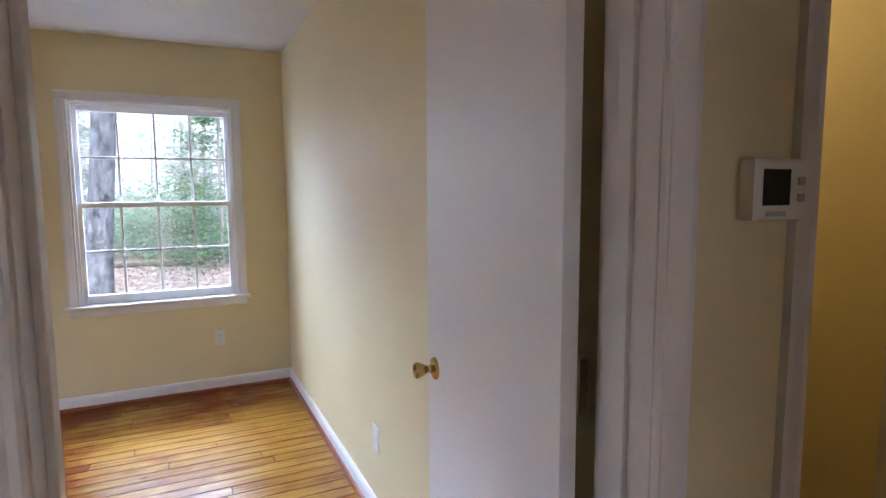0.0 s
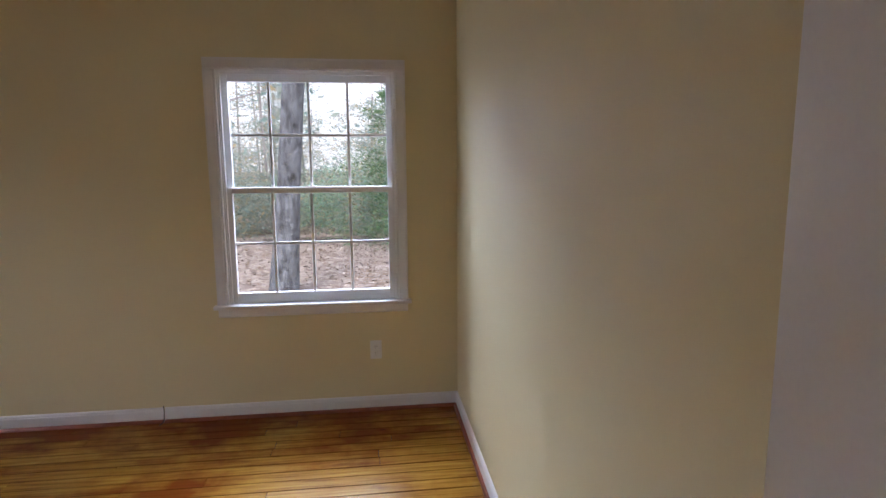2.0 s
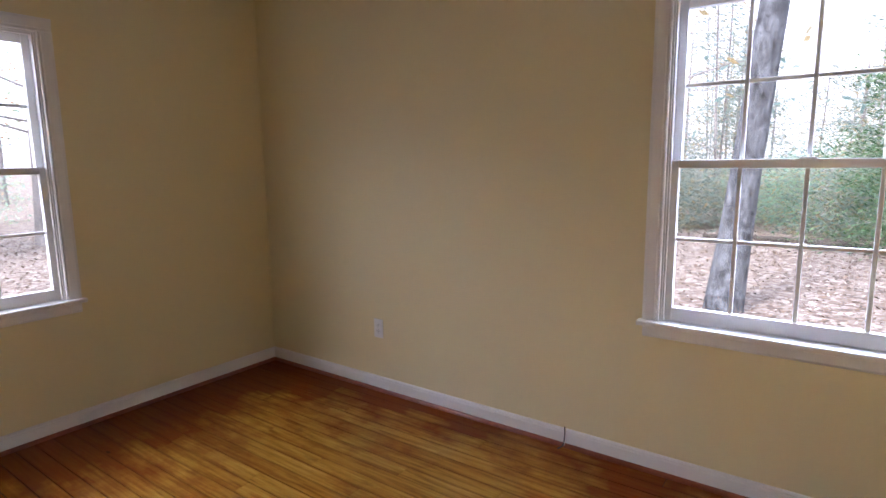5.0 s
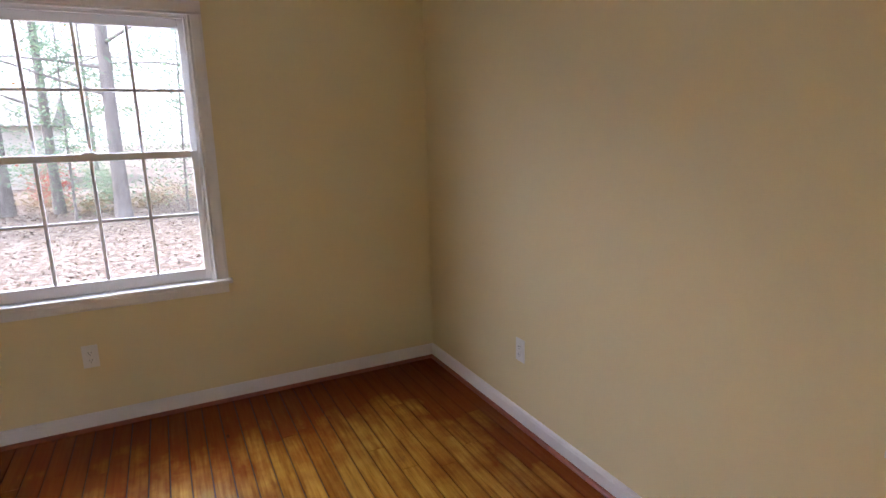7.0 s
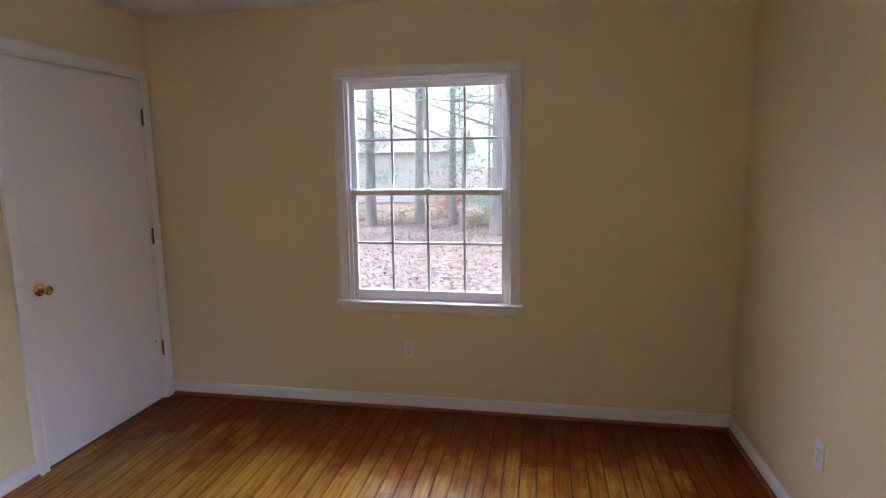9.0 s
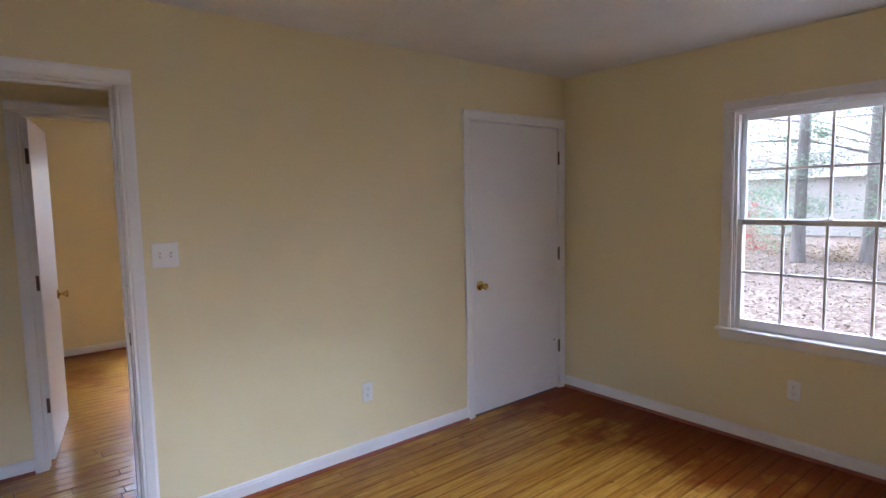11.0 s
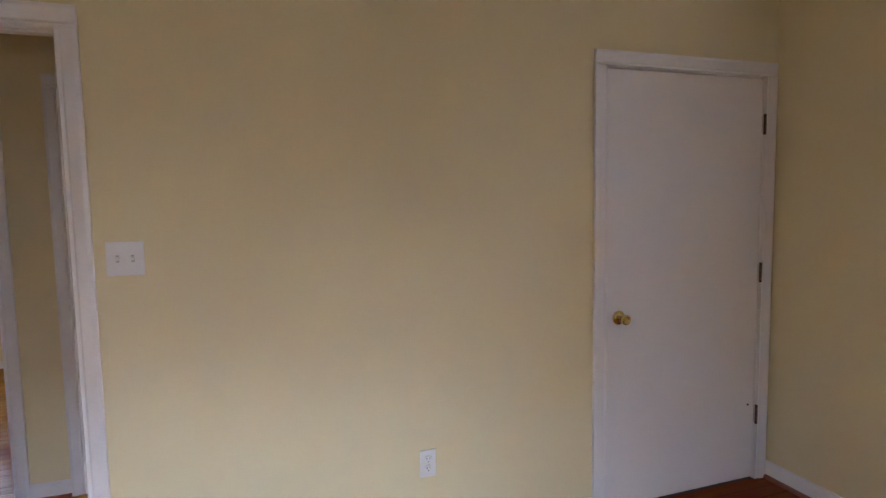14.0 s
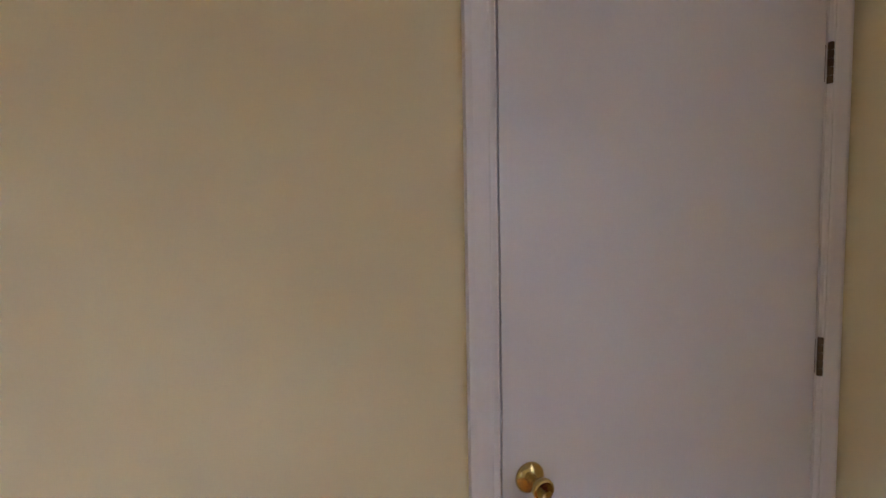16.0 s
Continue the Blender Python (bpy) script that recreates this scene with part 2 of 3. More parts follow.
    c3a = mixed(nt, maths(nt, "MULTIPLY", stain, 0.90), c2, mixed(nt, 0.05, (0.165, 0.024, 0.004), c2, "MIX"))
    # finish worn to a dark line along the boards' edges
    cross = maths(nt, "FRACT", maths(nt, "DIVIDE", sp.outputs[1], 0.0813))
    edge = ramp(nt, maths(nt, "MULTIPLY", maths(nt, "ABSOLUTE", maths(nt, "SUBTRACT", cross, 0.5)), 2.0), [(0.77, (0, 0, 0)), (1.0, (1, 1, 1))])
    c3 = mixed(nt, maths(nt, "MULTIPLY", edge, maths(nt, "MULTIPLY", blotch, 1.05), True), c3a, (0.10, 0.020, 0.004))
    # knots
    st3 = nt.nodes.new("ShaderNodeVectorMath")
    st3.operation = "MULTIPLY"
    st3.inputs[1].default_value = (2.2, 5.5, 1)
    nt.links.new(add.outputs[0], st3.inputs[0])
    vor = nt.nodes.new("ShaderNodeTexVoronoi")
    vor.inputs["Scale"].default_value = 0.95
    nt.links.new(st3.outputs[0], vor.inputs["Vector"])
    knot = ramp(nt, vor.outputs["Distance"], [(0.028, (1, 1, 1)), (0.062, (0, 0, 0))])
    c4 = mixed(nt, maths(nt, "MULTIPLY", knot, 0.8), c3, (0.05, 0.017, 0.006))
    nt.links.new(c4, bsdf.inputs["Base Color"])
    r = nt.nodes.new("ShaderNodeMapRange")
    r.inputs[3].default_value, r.inputs[4].default_value = 0.15, 0.31
    spec = nt.nodes.new("ShaderNodeMapRange")                        # the finish has gone dull over the stain
    spec.inputs[3].default_value, spec.inputs[4].default_value = 0.36, 0.07
    nt.links.new(stain, spec.inputs[0])
    nt.links.new(spec.outputs[0], bsdf.inputs["Specular IOR Level"])
    nt.links.new(blotch, r.inputs[0])
    nt.links.new(r.outputs[0], bsdf.inputs["Roughness"])
    bumped(nt, bsdf, grain, 0.05, 0.0008)
    return m


BOARD = floorboard()

# ---- building helpers ----


def mesh_of(name, bm, material, smooth=False):
    me = bpy.data.meshes.new(name)
    bmesh.ops.recalc_face_normals(bm, faces=bm.faces)
    bm.to_mesh(me)
    bm.free()
    if material:
        me.materials.append(material)
    if smooth:
        for p in me.polygons:
            p.use_smooth = True
    return me


def part(name, bm, material, parent=None, label="", smooth=False):
    ob = new(name, mesh_of(name, bm, material, smooth))
    ob.parent = parent
    return tagged(ob, label)


def thing(name, m, label, category, kind="", group=""):
    ob = new(name)
    ob.matrix_world = m
    ob.empty_display_size = 0.1
    return tagged(ob, label, category, group, kind)


def add_box(bm, x0, x1, y0, y1, z0, z1, bevel=0.0):
    vs = [bm.verts.new((x, y, z)) for x in (x0, x1) for y in (y0, y1) for z in (z0, z1)]
    fs = [bm.faces.new([vs[i] for i in q]) for q in
          ((0, 1, 3, 2), (4, 6, 7, 5), (0, 4, 5, 1), (2, 3, 7, 6), (0, 2, 6, 4), (1, 5, 7, 3))]
    if bevel:
        es = list({e for f in fs for e in f.edges})
        bmesh.ops.bevel(bm, geom=es, offset=bevel, segments=2, affect="EDGES", profile=0.6)


def box(x0, x1, y0, y1, z0, z1, bevel=0.0):
    bm = bmesh.new()
    add_box(bm, x0, x1, y0, y1, z0, z1, bevel)
    return bm


def lathe(profile, axis="z", seg=28):
    """A turned body from (radius, height) pairs."""
    bm = bmesh.new()
    rings = []
    for r, h in profile:
        ring = []
        for i in range(seg):
            a = 2 * math.pi * i / seg
            c, s = r * math.cos(a), r * math.sin(a)
            ring.append(bm.verts.new((c, s, h) if axis == "z" else (c, h, s)))
        rings.append(ring)
    for p, q in zip(rings, rings[1:]):
        for i in range(seg):
            j = (i + 1) % seg
            bm.faces.new((p[i], p[j], q[j], q[i]))
    bm.faces.new(rings[0])
    bm.faces.new(rings[-1])
    return bm


def profile_bar(pts, length):
    """A moulding: (depth, height) outline run along x from 0 to length."""
    bm = bmesh.new()
    a = [bm.verts.new((0, d, h)) for d, h in pts]
    b = [bm.verts.new((length, d, h)) for d, h in pts]
    n = len(pts)
    for i in range(n):
        j = (i + 1) % n
        bm.faces.new((a[i], a[j], b[j], b[i]))
    bm.faces.new(a)
    bm.faces.new(b)
    return bm


def wall(name, axis, lo, hi, t0, t1, z1, holes=(), label="cream painted plaster wall", material=WALL):
    """A wall along x or y with rectangular holes (from, to, bottom, top) cut right through."""
    bm = bmesh.new()

    def seg(a, b, z0, zz):
        if b - a < 1e-4 or zz - z0 < 1e-4:
            return
        if axis == "x":
            add_box(bm, a, b, t0, t1, z0, zz)
        else:
            add_box(bm, t0, t1, a, b, z0, zz)
    at = lo
    for a, b, z0, zz in sorted(holes):
        seg(at, a, -0.02, z1)
        seg(a, b, -0.02, z0)
        seg(a, b, zz, z1)
        at = b
    seg(at, hi, -0.02, z1)
    return tagged(part(name, bm, material), label, "wall", kind="structure")


# ---- the setting ----
LX, LY, H = 3.936, 3.513, 2.425
WN, WW = 3.088, 1.772          # window centres
W_IN, W_SILL, W_HEAD = 0.484, 0.677, 2.004
hole_n = (WN - W_IN, WN + W_IN, W_SILL, W_HEAD)
hole_w = (WW - W_IN, WW + W_IN, W_SILL, W_HEAD)
EN0, EN1 = 3.045, 3.888        # entry, rough opening
CL0, CL1 = 0.064, 1.006        # closet, rough opening
DA0, DA1, DB0, DB1 = 3.645, 4.470, 2.550, 3.367
HY0, HY1 = -1.195, -1.085      # wall between the hall and the far rooms
DH = 2.06
wall("wall_north", "x", -0.16, LX + 0.12, LY, LY + 0.16, H + 0.1, [hole_n])
wall("wall_west", "y", -4.05, LY, -0.16, 0.0, H + 0.1, [hole_w])
wall("wall_east", "y", 0.0, LY, LX, LX + 0.12, H + 0.1)
wall("wall_south", "x", 0.0, 5.42, -0.12, 0.0, H + 0.1, [(CL0, CL1, -0.02, DH), (EN0, EN1, -0.02, DH), (4.23, 4.795, -0.02, DH)])
wall("wall_hall_south", "x", 1.20, 5.42, HY0, HY1, H + 0.1, [(DA0, DA1, -0.02, DH), (DB0, DB1, -0.02, DH)])
wall("wall_hall_west", "y", HY1, -0.12, 1.20, 1.30, H + 0.1)
wall("wall_hall_east", "y", HY1, -0.12, 5.32, 5.42, H + 0.1)
wall("wall_bathroom_east", "y", 0.0, 1.4, 5.32, 5.42, H + 0.1)
wall("wall_bathroom_north", "x", LX + 0.12, 5.42, 1.4, 1.5, H + 0.1)
FY = -3.90
wall("wall_far_south", "x", 0.0, 6.42, FY - 0.15, FY, H + 0.1, [(1.38, 2.34, W_SILL, W_HEAD), (4.775, 5.739, W_SILL, W_HEAD)])
wall("wall_far_partition", "y", FY, HY0, 3.46, 3.54, H + 0.1)
wall("wall_far_east", "y", FY, HY0, 6.32, 6.42, H + 0.1)
wall("wall_closet_side", "x", 3.54, 4.25, -2.93, -2.83, H + 0.1)
wall("wall_closet_return", "y", FY, -2.93, 4.15, 4.25, H + 0.1)
wall("wall_bath_side", "x", 5.42, 6.42, HY0, HY1, H + 0.1)
tagged(part("ceiling", box(-0.16, LX + 0.12, -0.12, LY + 0.16, H, H + 0.14), CEILING), "white ceiling with a brushed plaster texture", "ceiling", kind="structure")
tagged(part("ceiling_hall", box(-0.16, 6.42, -4.05, -0.12, H, H + 0.14), CEILING), "white textured ceiling of hall and far rooms", "ceiling", kind="structure")
tagged(part("ceiling_bathroom", box(LX + 0.12, 5.42, -0.12, 1.5, H, H + 0.14), CEILING), "white ceiling of the small lit room", "ceiling", kind="structure")
bm = bmesh.new()
ridge = [(-0.6, 4.15, 2.58), (-0.6, -4.55, 2.58), (-0.6, -0.2, 4.6)]
e = [bm.verts.new(p) for p in ridge]
w = [bm.verts.new((6.9, y, z)) for x, y, z in ridge]
for q in ((e[0], e[2], w[2], w[0]), (e[1], w[1], w[2], e[2]), (e[0], w[0], w[1], e[1]), e, w):
    bm.faces.new(q)
tagged(part("roof", bm, ROOFING), "grey shingled gable roof over the house", "roof", kind="structure")

floor = tagged(part("floor", box(-0.02, 6.4, -4.0, LY + 0.02, -0.12, -0.006), SUBFLOOR), "worn honey pine floorboards with red-brown stain", "floor", kind="structure")

# ---- windows ----


def sash(win, name, w, z0, z1, y, bottom, top, stile=0.034):
    """A sash of two by four panes, w wide, between z0 and z1, its middle at depth y."""
    th = 0.017
    x0, x1 = -w / 2, w / 2
    bm = bmesh.new()
    add_box(bm, x0, x0 + stile, y - th, y + th, z0, z1, 0.003)
    add_box(bm, x1 - stile, x1, y - th, y + th, z0, z1, 0.003)
    add_box(bm, x0 + stile, x1 - stile, y - th, y + th, z0, z0 + bottom, 0.003)
    add_box(bm, x0 + stile, x1 - stile, y - th, y + th, z1 - top, z1, 0.003)
    frame_ob = part(name, bm, SASH, win)
    gx0, gx1, gz0, gz1 = x0 + stile, x1 - stile, z0 + bottom, z1 - top
    mw = 0.0076
    zm = (gz0 + gz1) / 2
    xs = [gx0 + (gx1 - gx0) * i / 4 for i in range(5)]
    for x in xs[1:4]:
        part("muntin", box(x - mw, x + mw, y - 0.010, y + 0.010, gz0, gz1, 0.003), SASH, frame_ob)
    for i in range(4):
        a = xs[i] + (mw if i else 0)
        b = xs[i + 1] - (mw if i < 3 else 0)
        part("muntin", box(a, b, y - 0.009, y + 0.009, zm - mw, zm + mw, 0.003), SASH, frame_ob)
        for c, d in ((gz0, zm - mw), (zm + mw, gz1)):
            g = part("pane", box(a, b, y - 0.0015, y + 0.0015, c, d), GLASS, frame_ob)
            g.visible_shadow = False
    return frame_ob


def casing_bar(length, width, depth=0.018):
    """Casing from x 0 to length; inner edge at height 0, with a bead and a rounded back edge."""
    pts = [(0, 0), (-depth * 0.62, 0), (-depth * 0.80, 0.004), (-depth * 0.62, 0.010), (-depth * 0.55, 0.014),
           (-depth * 0.72, 0.020), (-depth * 0.86, width * 0.55), (-depth, width * 0.80), (-depth * 0.9, width), (0, width)]
    return profile_bar(pts, length)


def turned(bm, m):
    bm.transform(m)
    return bm


def window(name, m, label):
    win = thing(name, m, label, "window", "structure")
    hw, z0, z1 = W_IN, W_SILL, W_HEAD
    cw = 0.066
    # jamb lining
    bm = bmesh.new()
    add_box(bm, -hw, -hw + 0.008, 0.001, 0.158, z0, z1)
    add_box(bm, hw - 0.008, hw, 0.001, 0.158, z0, z1)
    add_box(bm, -hw + 0.008, hw - 0.008, 0.001, 0.158, z1 - 0.008, z1)
    add_box(bm, -hw + 0.008, hw - 0.008, 0.023, 0.20, z0 - 0.02, z0 + 0.012)
    part("window_frame", bm, SASH, win)
    # inner stops
    for a, b in ((-hw + 0.008, -hw + 0.017), (hw - 0.017, hw - 0.008)):
        part("stop", box(a, b, 0.004, 0.022, z0 + 0.012, z1 - 0.008, 0.003), TRIM, win)
    part("stop", box(-hw + 0.017, hw - 0.017, 0.004, 0.022, z1 - 0.017, z1 - 0.008, 0.003), TRIM, win)
    # casing
    part("casing", turned(casing_bar(2 * (hw + cw), cw), pose(-hw - cw, 0, z1)), TRIM, win)
    part("casing", turned(casing_bar(z1 - z0 - 0.012, cw), pose(-hw, 0, z0 + 0.012, 0, -90, 0)), TRIM, win)
    right = casing_bar(z1 - z0 - 0.012, cw)
    right.transform(Matrix.Diagonal((1, 1, -1, 1)))
    part("casing", turned(right, pose(hw, 0, z0 + 0.012, 0, -90, 0)), TRIM, win)
    # stool and apron
    part("stool", box(-hw - cw - 0.018, hw + cw + 0.018, -0.045, 0.022, z0 - 0.010, z0 + 0.012, 0.006), TRIM, win)
    part("apron", turned(profile_bar([(0, 0), (-0.010, 0), (-0.016, 0.010), (-0.016, 0.040), (-0.012, 0.052), (0, 0.052)], 2 * (hw + cw) - 0.006), pose(-hw - cw + 0.003, 0, z0 - 0.062)), TRIM, win)
    w = 2 * (hw - 0.009)
    zm = (z0 + z1) / 2 + 0.005
    low = sash(win, "lower_sash", w, z0 + 0.014, zm + 0.017, 0.041, 0.058, 0.034)
    sash(win, "upper_sash", w, zm - 0.017, z1 - 0.009, 0.077, 0.034, 0.042)
    lock = part("sash_lock", box(-0.028, 0.028, 0.030, 0.062, zm + 0.017, zm + 0.023, 0.002), SASH, win, "small white-painted sash lock")
    part("lever", turned(lathe([(0.004, 0), (0.008, 0.002), (0.008, 0.010), (0.003, 0.014)], "z", 14), pose(0.004, 0.046, zm + 0.023)), SASH, lock, smooth=True)
    return win


window("window_1", pose(WN, LY, 0), "white double-hung window with eight-pane sashes facing the woods")
window("window_2", pose(0, WW, 0, 0, 0, 90), "white double-hung window with eight-pane sashes facing a neighbouring house")
window("window_3", pose(5.257, FY, 0, 0, 0, 180), "white double-hung window in the far bedroom")
window("window_4", pose(1.86, FY, 0, 0, 0, 180), "white double-hung window in the other far bedroom")

# ---- doors ----


def knob(parent, m, side):
    """A brass knob: rose, neck and ball on a door's face; side -1 points to -y, 1 to +y."""
    rose = lathe([(0.033, 0.0), (0.033, 0.003), (0.029, 0.008), (0.018, 0.011), (0.012, 0.013)], "y")
    ball = lathe([(0.0125, 0.010), (0.0105, 0.018), (0.0105, 0.026), (0.0150, 0.033), (0.0205, 0.044), (0.0235, 0.054), (0.0232, 0.059), (0.0205, 0.0625), (0.0165, 0.0630), (0.0140, 0.0600), (0.0060, 0.0590)], "y")
    for b in (rose, ball):
        if side < 0:
            b.transform(Matrix.Diagonal((1, -1, 1, 1)))
        b.transform(m)
    r = part("door_knob", ball, BRASS, parent, "polished brass knob", True)
    part("rose", rose, BRASS, r, "", True)
    return r


def hinge(parent, x, y, z, plate):
    """A bronze butt hinge: knuckles and pin, and one plate on the leaf's edge."""
    bm = bmesh.new()
    for i in range(5):
        lo = z - 0.050 + i * 0.0202
        k = lathe([(0.0066, lo), (0.0072, lo + 0.001), (0.0072, lo + 0.0184), (0.0066, lo + 0.0194)], "z", 12)
        k.transform(pose(x, y, 0))
        me = bpy.data.meshes.new("tmp")
        k.to_mesh(me)
        k.free()
        bm.from_mesh(me)
        bpy.data.meshes.remove(me)
    h = part("hinge", bm, BRONZE, parent, "dark bronze hinge")
    if not plate:
        return h
    inner = -0.030 if y > 0 else 0.030
    part("hinge_plate", box(0.0016, 0.0034, min(0, inner), max(0, inner), z - 0.0445, z + 0.0445), BRONZE, h)
    return h


def door_leaf(name, m, width, label, group="", flip=False, edge_plates=True):
    """A flush leaf: hinge edge at x 0, running to x = width, faces at y -0.035 and 0, knuckles at +y; flip mirrors it in y."""
    d = thing(name, m, label, "door", "structure", group)
    fl = -1 if flip else 1
    ya, yb = sorted((-0.035 * fl, 0.0))
    z0, z1 = 0.012, 2.035
    part("leaf", box(0.003, width, ya, yb, z0, z1, 0.0014), DOOR, d)
    for s, y in ((1, yb), (-1, ya)):
        knob(d, pose(width - 0.062, y, 0.918), s)
    for z in (0.345, 1.080, 1.815):
        hinge(d, -0.006, 0.0075 * fl, z, edge_plates)
    plate = part("latch_plate", box(width - 0.0005, width + 0.0012, ya + 0.006, yb - 0.006, 0.918 - 0.029, 0.918 + 0.029, 0.0004), BRASS, d, "brass latch plate")
    part("latch_bolt", box(width + 0.001, width + 0.010, ya + 0.012, yb - 0.012, 0.908, 0.928, 0.002), BRASS, plate)
    return d


def door_frame(name, x0, x1, y0, y1, label, stop_at, casings=(1, 1), strike=None, plates=None):
    """Jambs, stops and casings of an opening in a wall along x; x0 to x1 is the clear opening."""
    fr = thing(name, pose(0, 0, 0), label, "door frame", "structure")
    top, t, cw = 2.040, 0.0195, 0.066
    ya, yb = y0 - 0.001, y1 + 0.001
    part("jamb", box(x0 - t, x0, ya, yb, 0, top + t, 0.001), TRIM, fr)
    part("jamb", box(x1, x1 + t, ya, yb, 0, top + t, 0.001), TRIM, fr)
    part("head_jamb", box(x0, x1, ya, yb, top, top + t, 0.001), TRIM, fr)
    s0, s1 = stop_at
    part("stop", box(x0, x0 + 0.011, s0, s1, 0, top, 0.002), TRIM, fr)
    part("stop", box(x1 - 0.011, x1, s0, s1, 0, top, 0.002), TRIM, fr)
    part("stop", box(x0 + 0.011, x1 - 0.011, s0, s1, top - 0.011, top, 0.002), TRIM, fr)
    rv = 0.003
    for use, y, sgn in ((casings[0], y1, 1), (casings[1], y0, -1)):
        if not use:
            continue
        flip = Matrix.Diagonal((1, -sgn, 1, 1))
        mirror = Matrix.Diagonal((1, 1, -1, 1))
        a, b = x0 - rv, x1 + rv
        part("casing", turned(turned(casing_bar(b - a + 2 * cw, cw), flip), pose(a - cw, y, top + rv)), TRIM, fr)
        part("casing", turned(turned(casing_bar(top + rv, cw), flip), pose(a, y, 0, 0, -90, 0)), TRIM, fr)
        part("casing", turned(turned(turned(casing_bar(top + rv, cw), mirror), flip), pose(b, y, 0, 0, -90, 0)), TRIM, fr)
    if plates:
        px, p0, p1 = plates
        for z in (0.345, 1.080, 1.815):
            part("jamb_hinge_plate", box(px - 0.0012, px + 0.0012, p0, p1, z - 0.0445, z + 0.0445), BRONZE, fr, "dark bronze hinge plate")
    if strike:
        sx, sy = strike
        st = part("strike_plate", box(sx - 0.001, sx + 0.0012, sy - 0.014, sy + 0.014, 0.89, 0.948), BRONZE, fr, "dark strike plate")
        part("strike_hole", box(sx - 0.0012, sx + 0.0016, sy - 0.006, sy + 0.006, 0.905, 0.933), SLOT, st)
    return fr


# closet: leaf closed, hinges by the west wall
door_frame("door_frame_1", 0.083, 0.987, -0.12, 0.0, "white closet door frame with moulded casing", (-0.055, -0.037), (1, 0))
closet = door_leaf("door_1", pose(0.085, 0.0, 0), 0.8955, "closed white flush closet door with bronze hinges")
part("screw_hole", turned(lathe([(0.006, 0.0), (0.0062, 0.0012), (0.005, 0.0018)], "y", 12), pose(0.045, 0.0, 0.40)), SLOT, closet)
# bedroom entry: leaf swung back beside the east wall
door_frame("door_frame_2", 3.065, 3.868, -0.12, 0.0, "white bedroom door frame with moulded casing", (-0.072, -0.040), (1, 1), (3.0655, -0.018))
door_leaf("door_2", pose(3.836, 0.019, 0, 0, 0, 85.1), 0.725, "white flush bedroom door standing open, brass knobs", flip=True, edge_plates=False)
# far rooms
door_frame("door_frame_3", 3.665, 4.450, HY0, HY1, "white hall door frame with moulded casing", (-1.150, -1.118), (1, 1), None, (3.665, HY0, HY0 + 0.033))
door_leaf("door_3", pose(3.667, HY0, 0, 0, 0, -76.4), 0.775, "white flush door opened into the far bedroom", flip=True)
door_frame("door_frame_4", 2.570, 3.347, HY0, HY1, "white hall door frame beside another", (-1.150, -1.118), (1, 1), None, (3.347, HY0, HY0 + 0.033))
door_leaf("door_4", pose(3.345, HY0, 0, 0, 0, -100.6), 0.755, "white flush door opened into the other far bedroom")
door_leaf("door_5", pose(3.56, -2.815, 0, 0, 0, 1.5) @ pose(0, 0.035, 0), 0.71, "white flush closet door in the far bedroom")
door_frame("door_frame_5", 4.250, 4.775, -0.12, 0.0, "white frame of the lit room's doorway", (-0.072, -0.040), (0, 1), None, (4.775, -0.034, -0.001))

# ---- baseboards and shoe moulding ----


def baseboard(x0, y0, x1, y1, label="white painted baseboard with a moulded top edge"):
    """Runs along a wall; the room lies to the left of the way from the first end to the second."""
    d = Vector((x1 - x0, y1 - y0, 0))
    m = Matrix.Translation((x0, y0, 0)) @ Matrix.Rotation(math.atan2(d.y, d.x), 4, "Z")
    pts = [(0, 0.0), (0.013, 0.0), (0.013, 0.068), (0.010, 0.074), (0.011, 0.079), (0.006, 0.086), (0, 0.088)]
    b = part("baseboard", turned(profile_bar(pts, d.length), m), TRIM)
    tagged(b, label, "baseboard", kind="structure")
    pts = [(0.0132, 0.0), (0.029, 0.0), (0.028, 0.008), (0.023, 0.015), (0.0132, 0.018)]
    s = part("shoe_moulding", turned(profile_bar(pts, d.length), m), SHOE)
    tagged(s, "red-brown stained shoe moulding at the floor", "moulding", kind="structure")


CE = 0.069
baseboard(2.196, LY, 0.0, LY)
baseboard(LX, LY, 2.202, LY)
baseboard(0.0, LY, 0.0, 0.0)
baseboard(LX, 0.0, LX, LY)
baseboard(0.987 + CE + 0.001, 0.0, 3.065 - CE - 0.001, 0.0)
baseboard(3.347 + CE + 0.001, HY1, 3.665 - CE - 0.001, HY1)
baseboard(1.30, HY1, 2.570 - CE - 0.001, HY1)
baseboard(4.45 + CE, HY1, 5.32, HY1)
baseboard(4.178, -0.12, 3.868 + CE + 0.001, -0.12)
baseboard(3.065 - CE - 0.001, -0.12, 1.30, -0.12)
baseboard(0.0, FY, 3.46, FY)
baseboard(4.25, FY, 6.32, FY)

# ---- plates on the walls ----


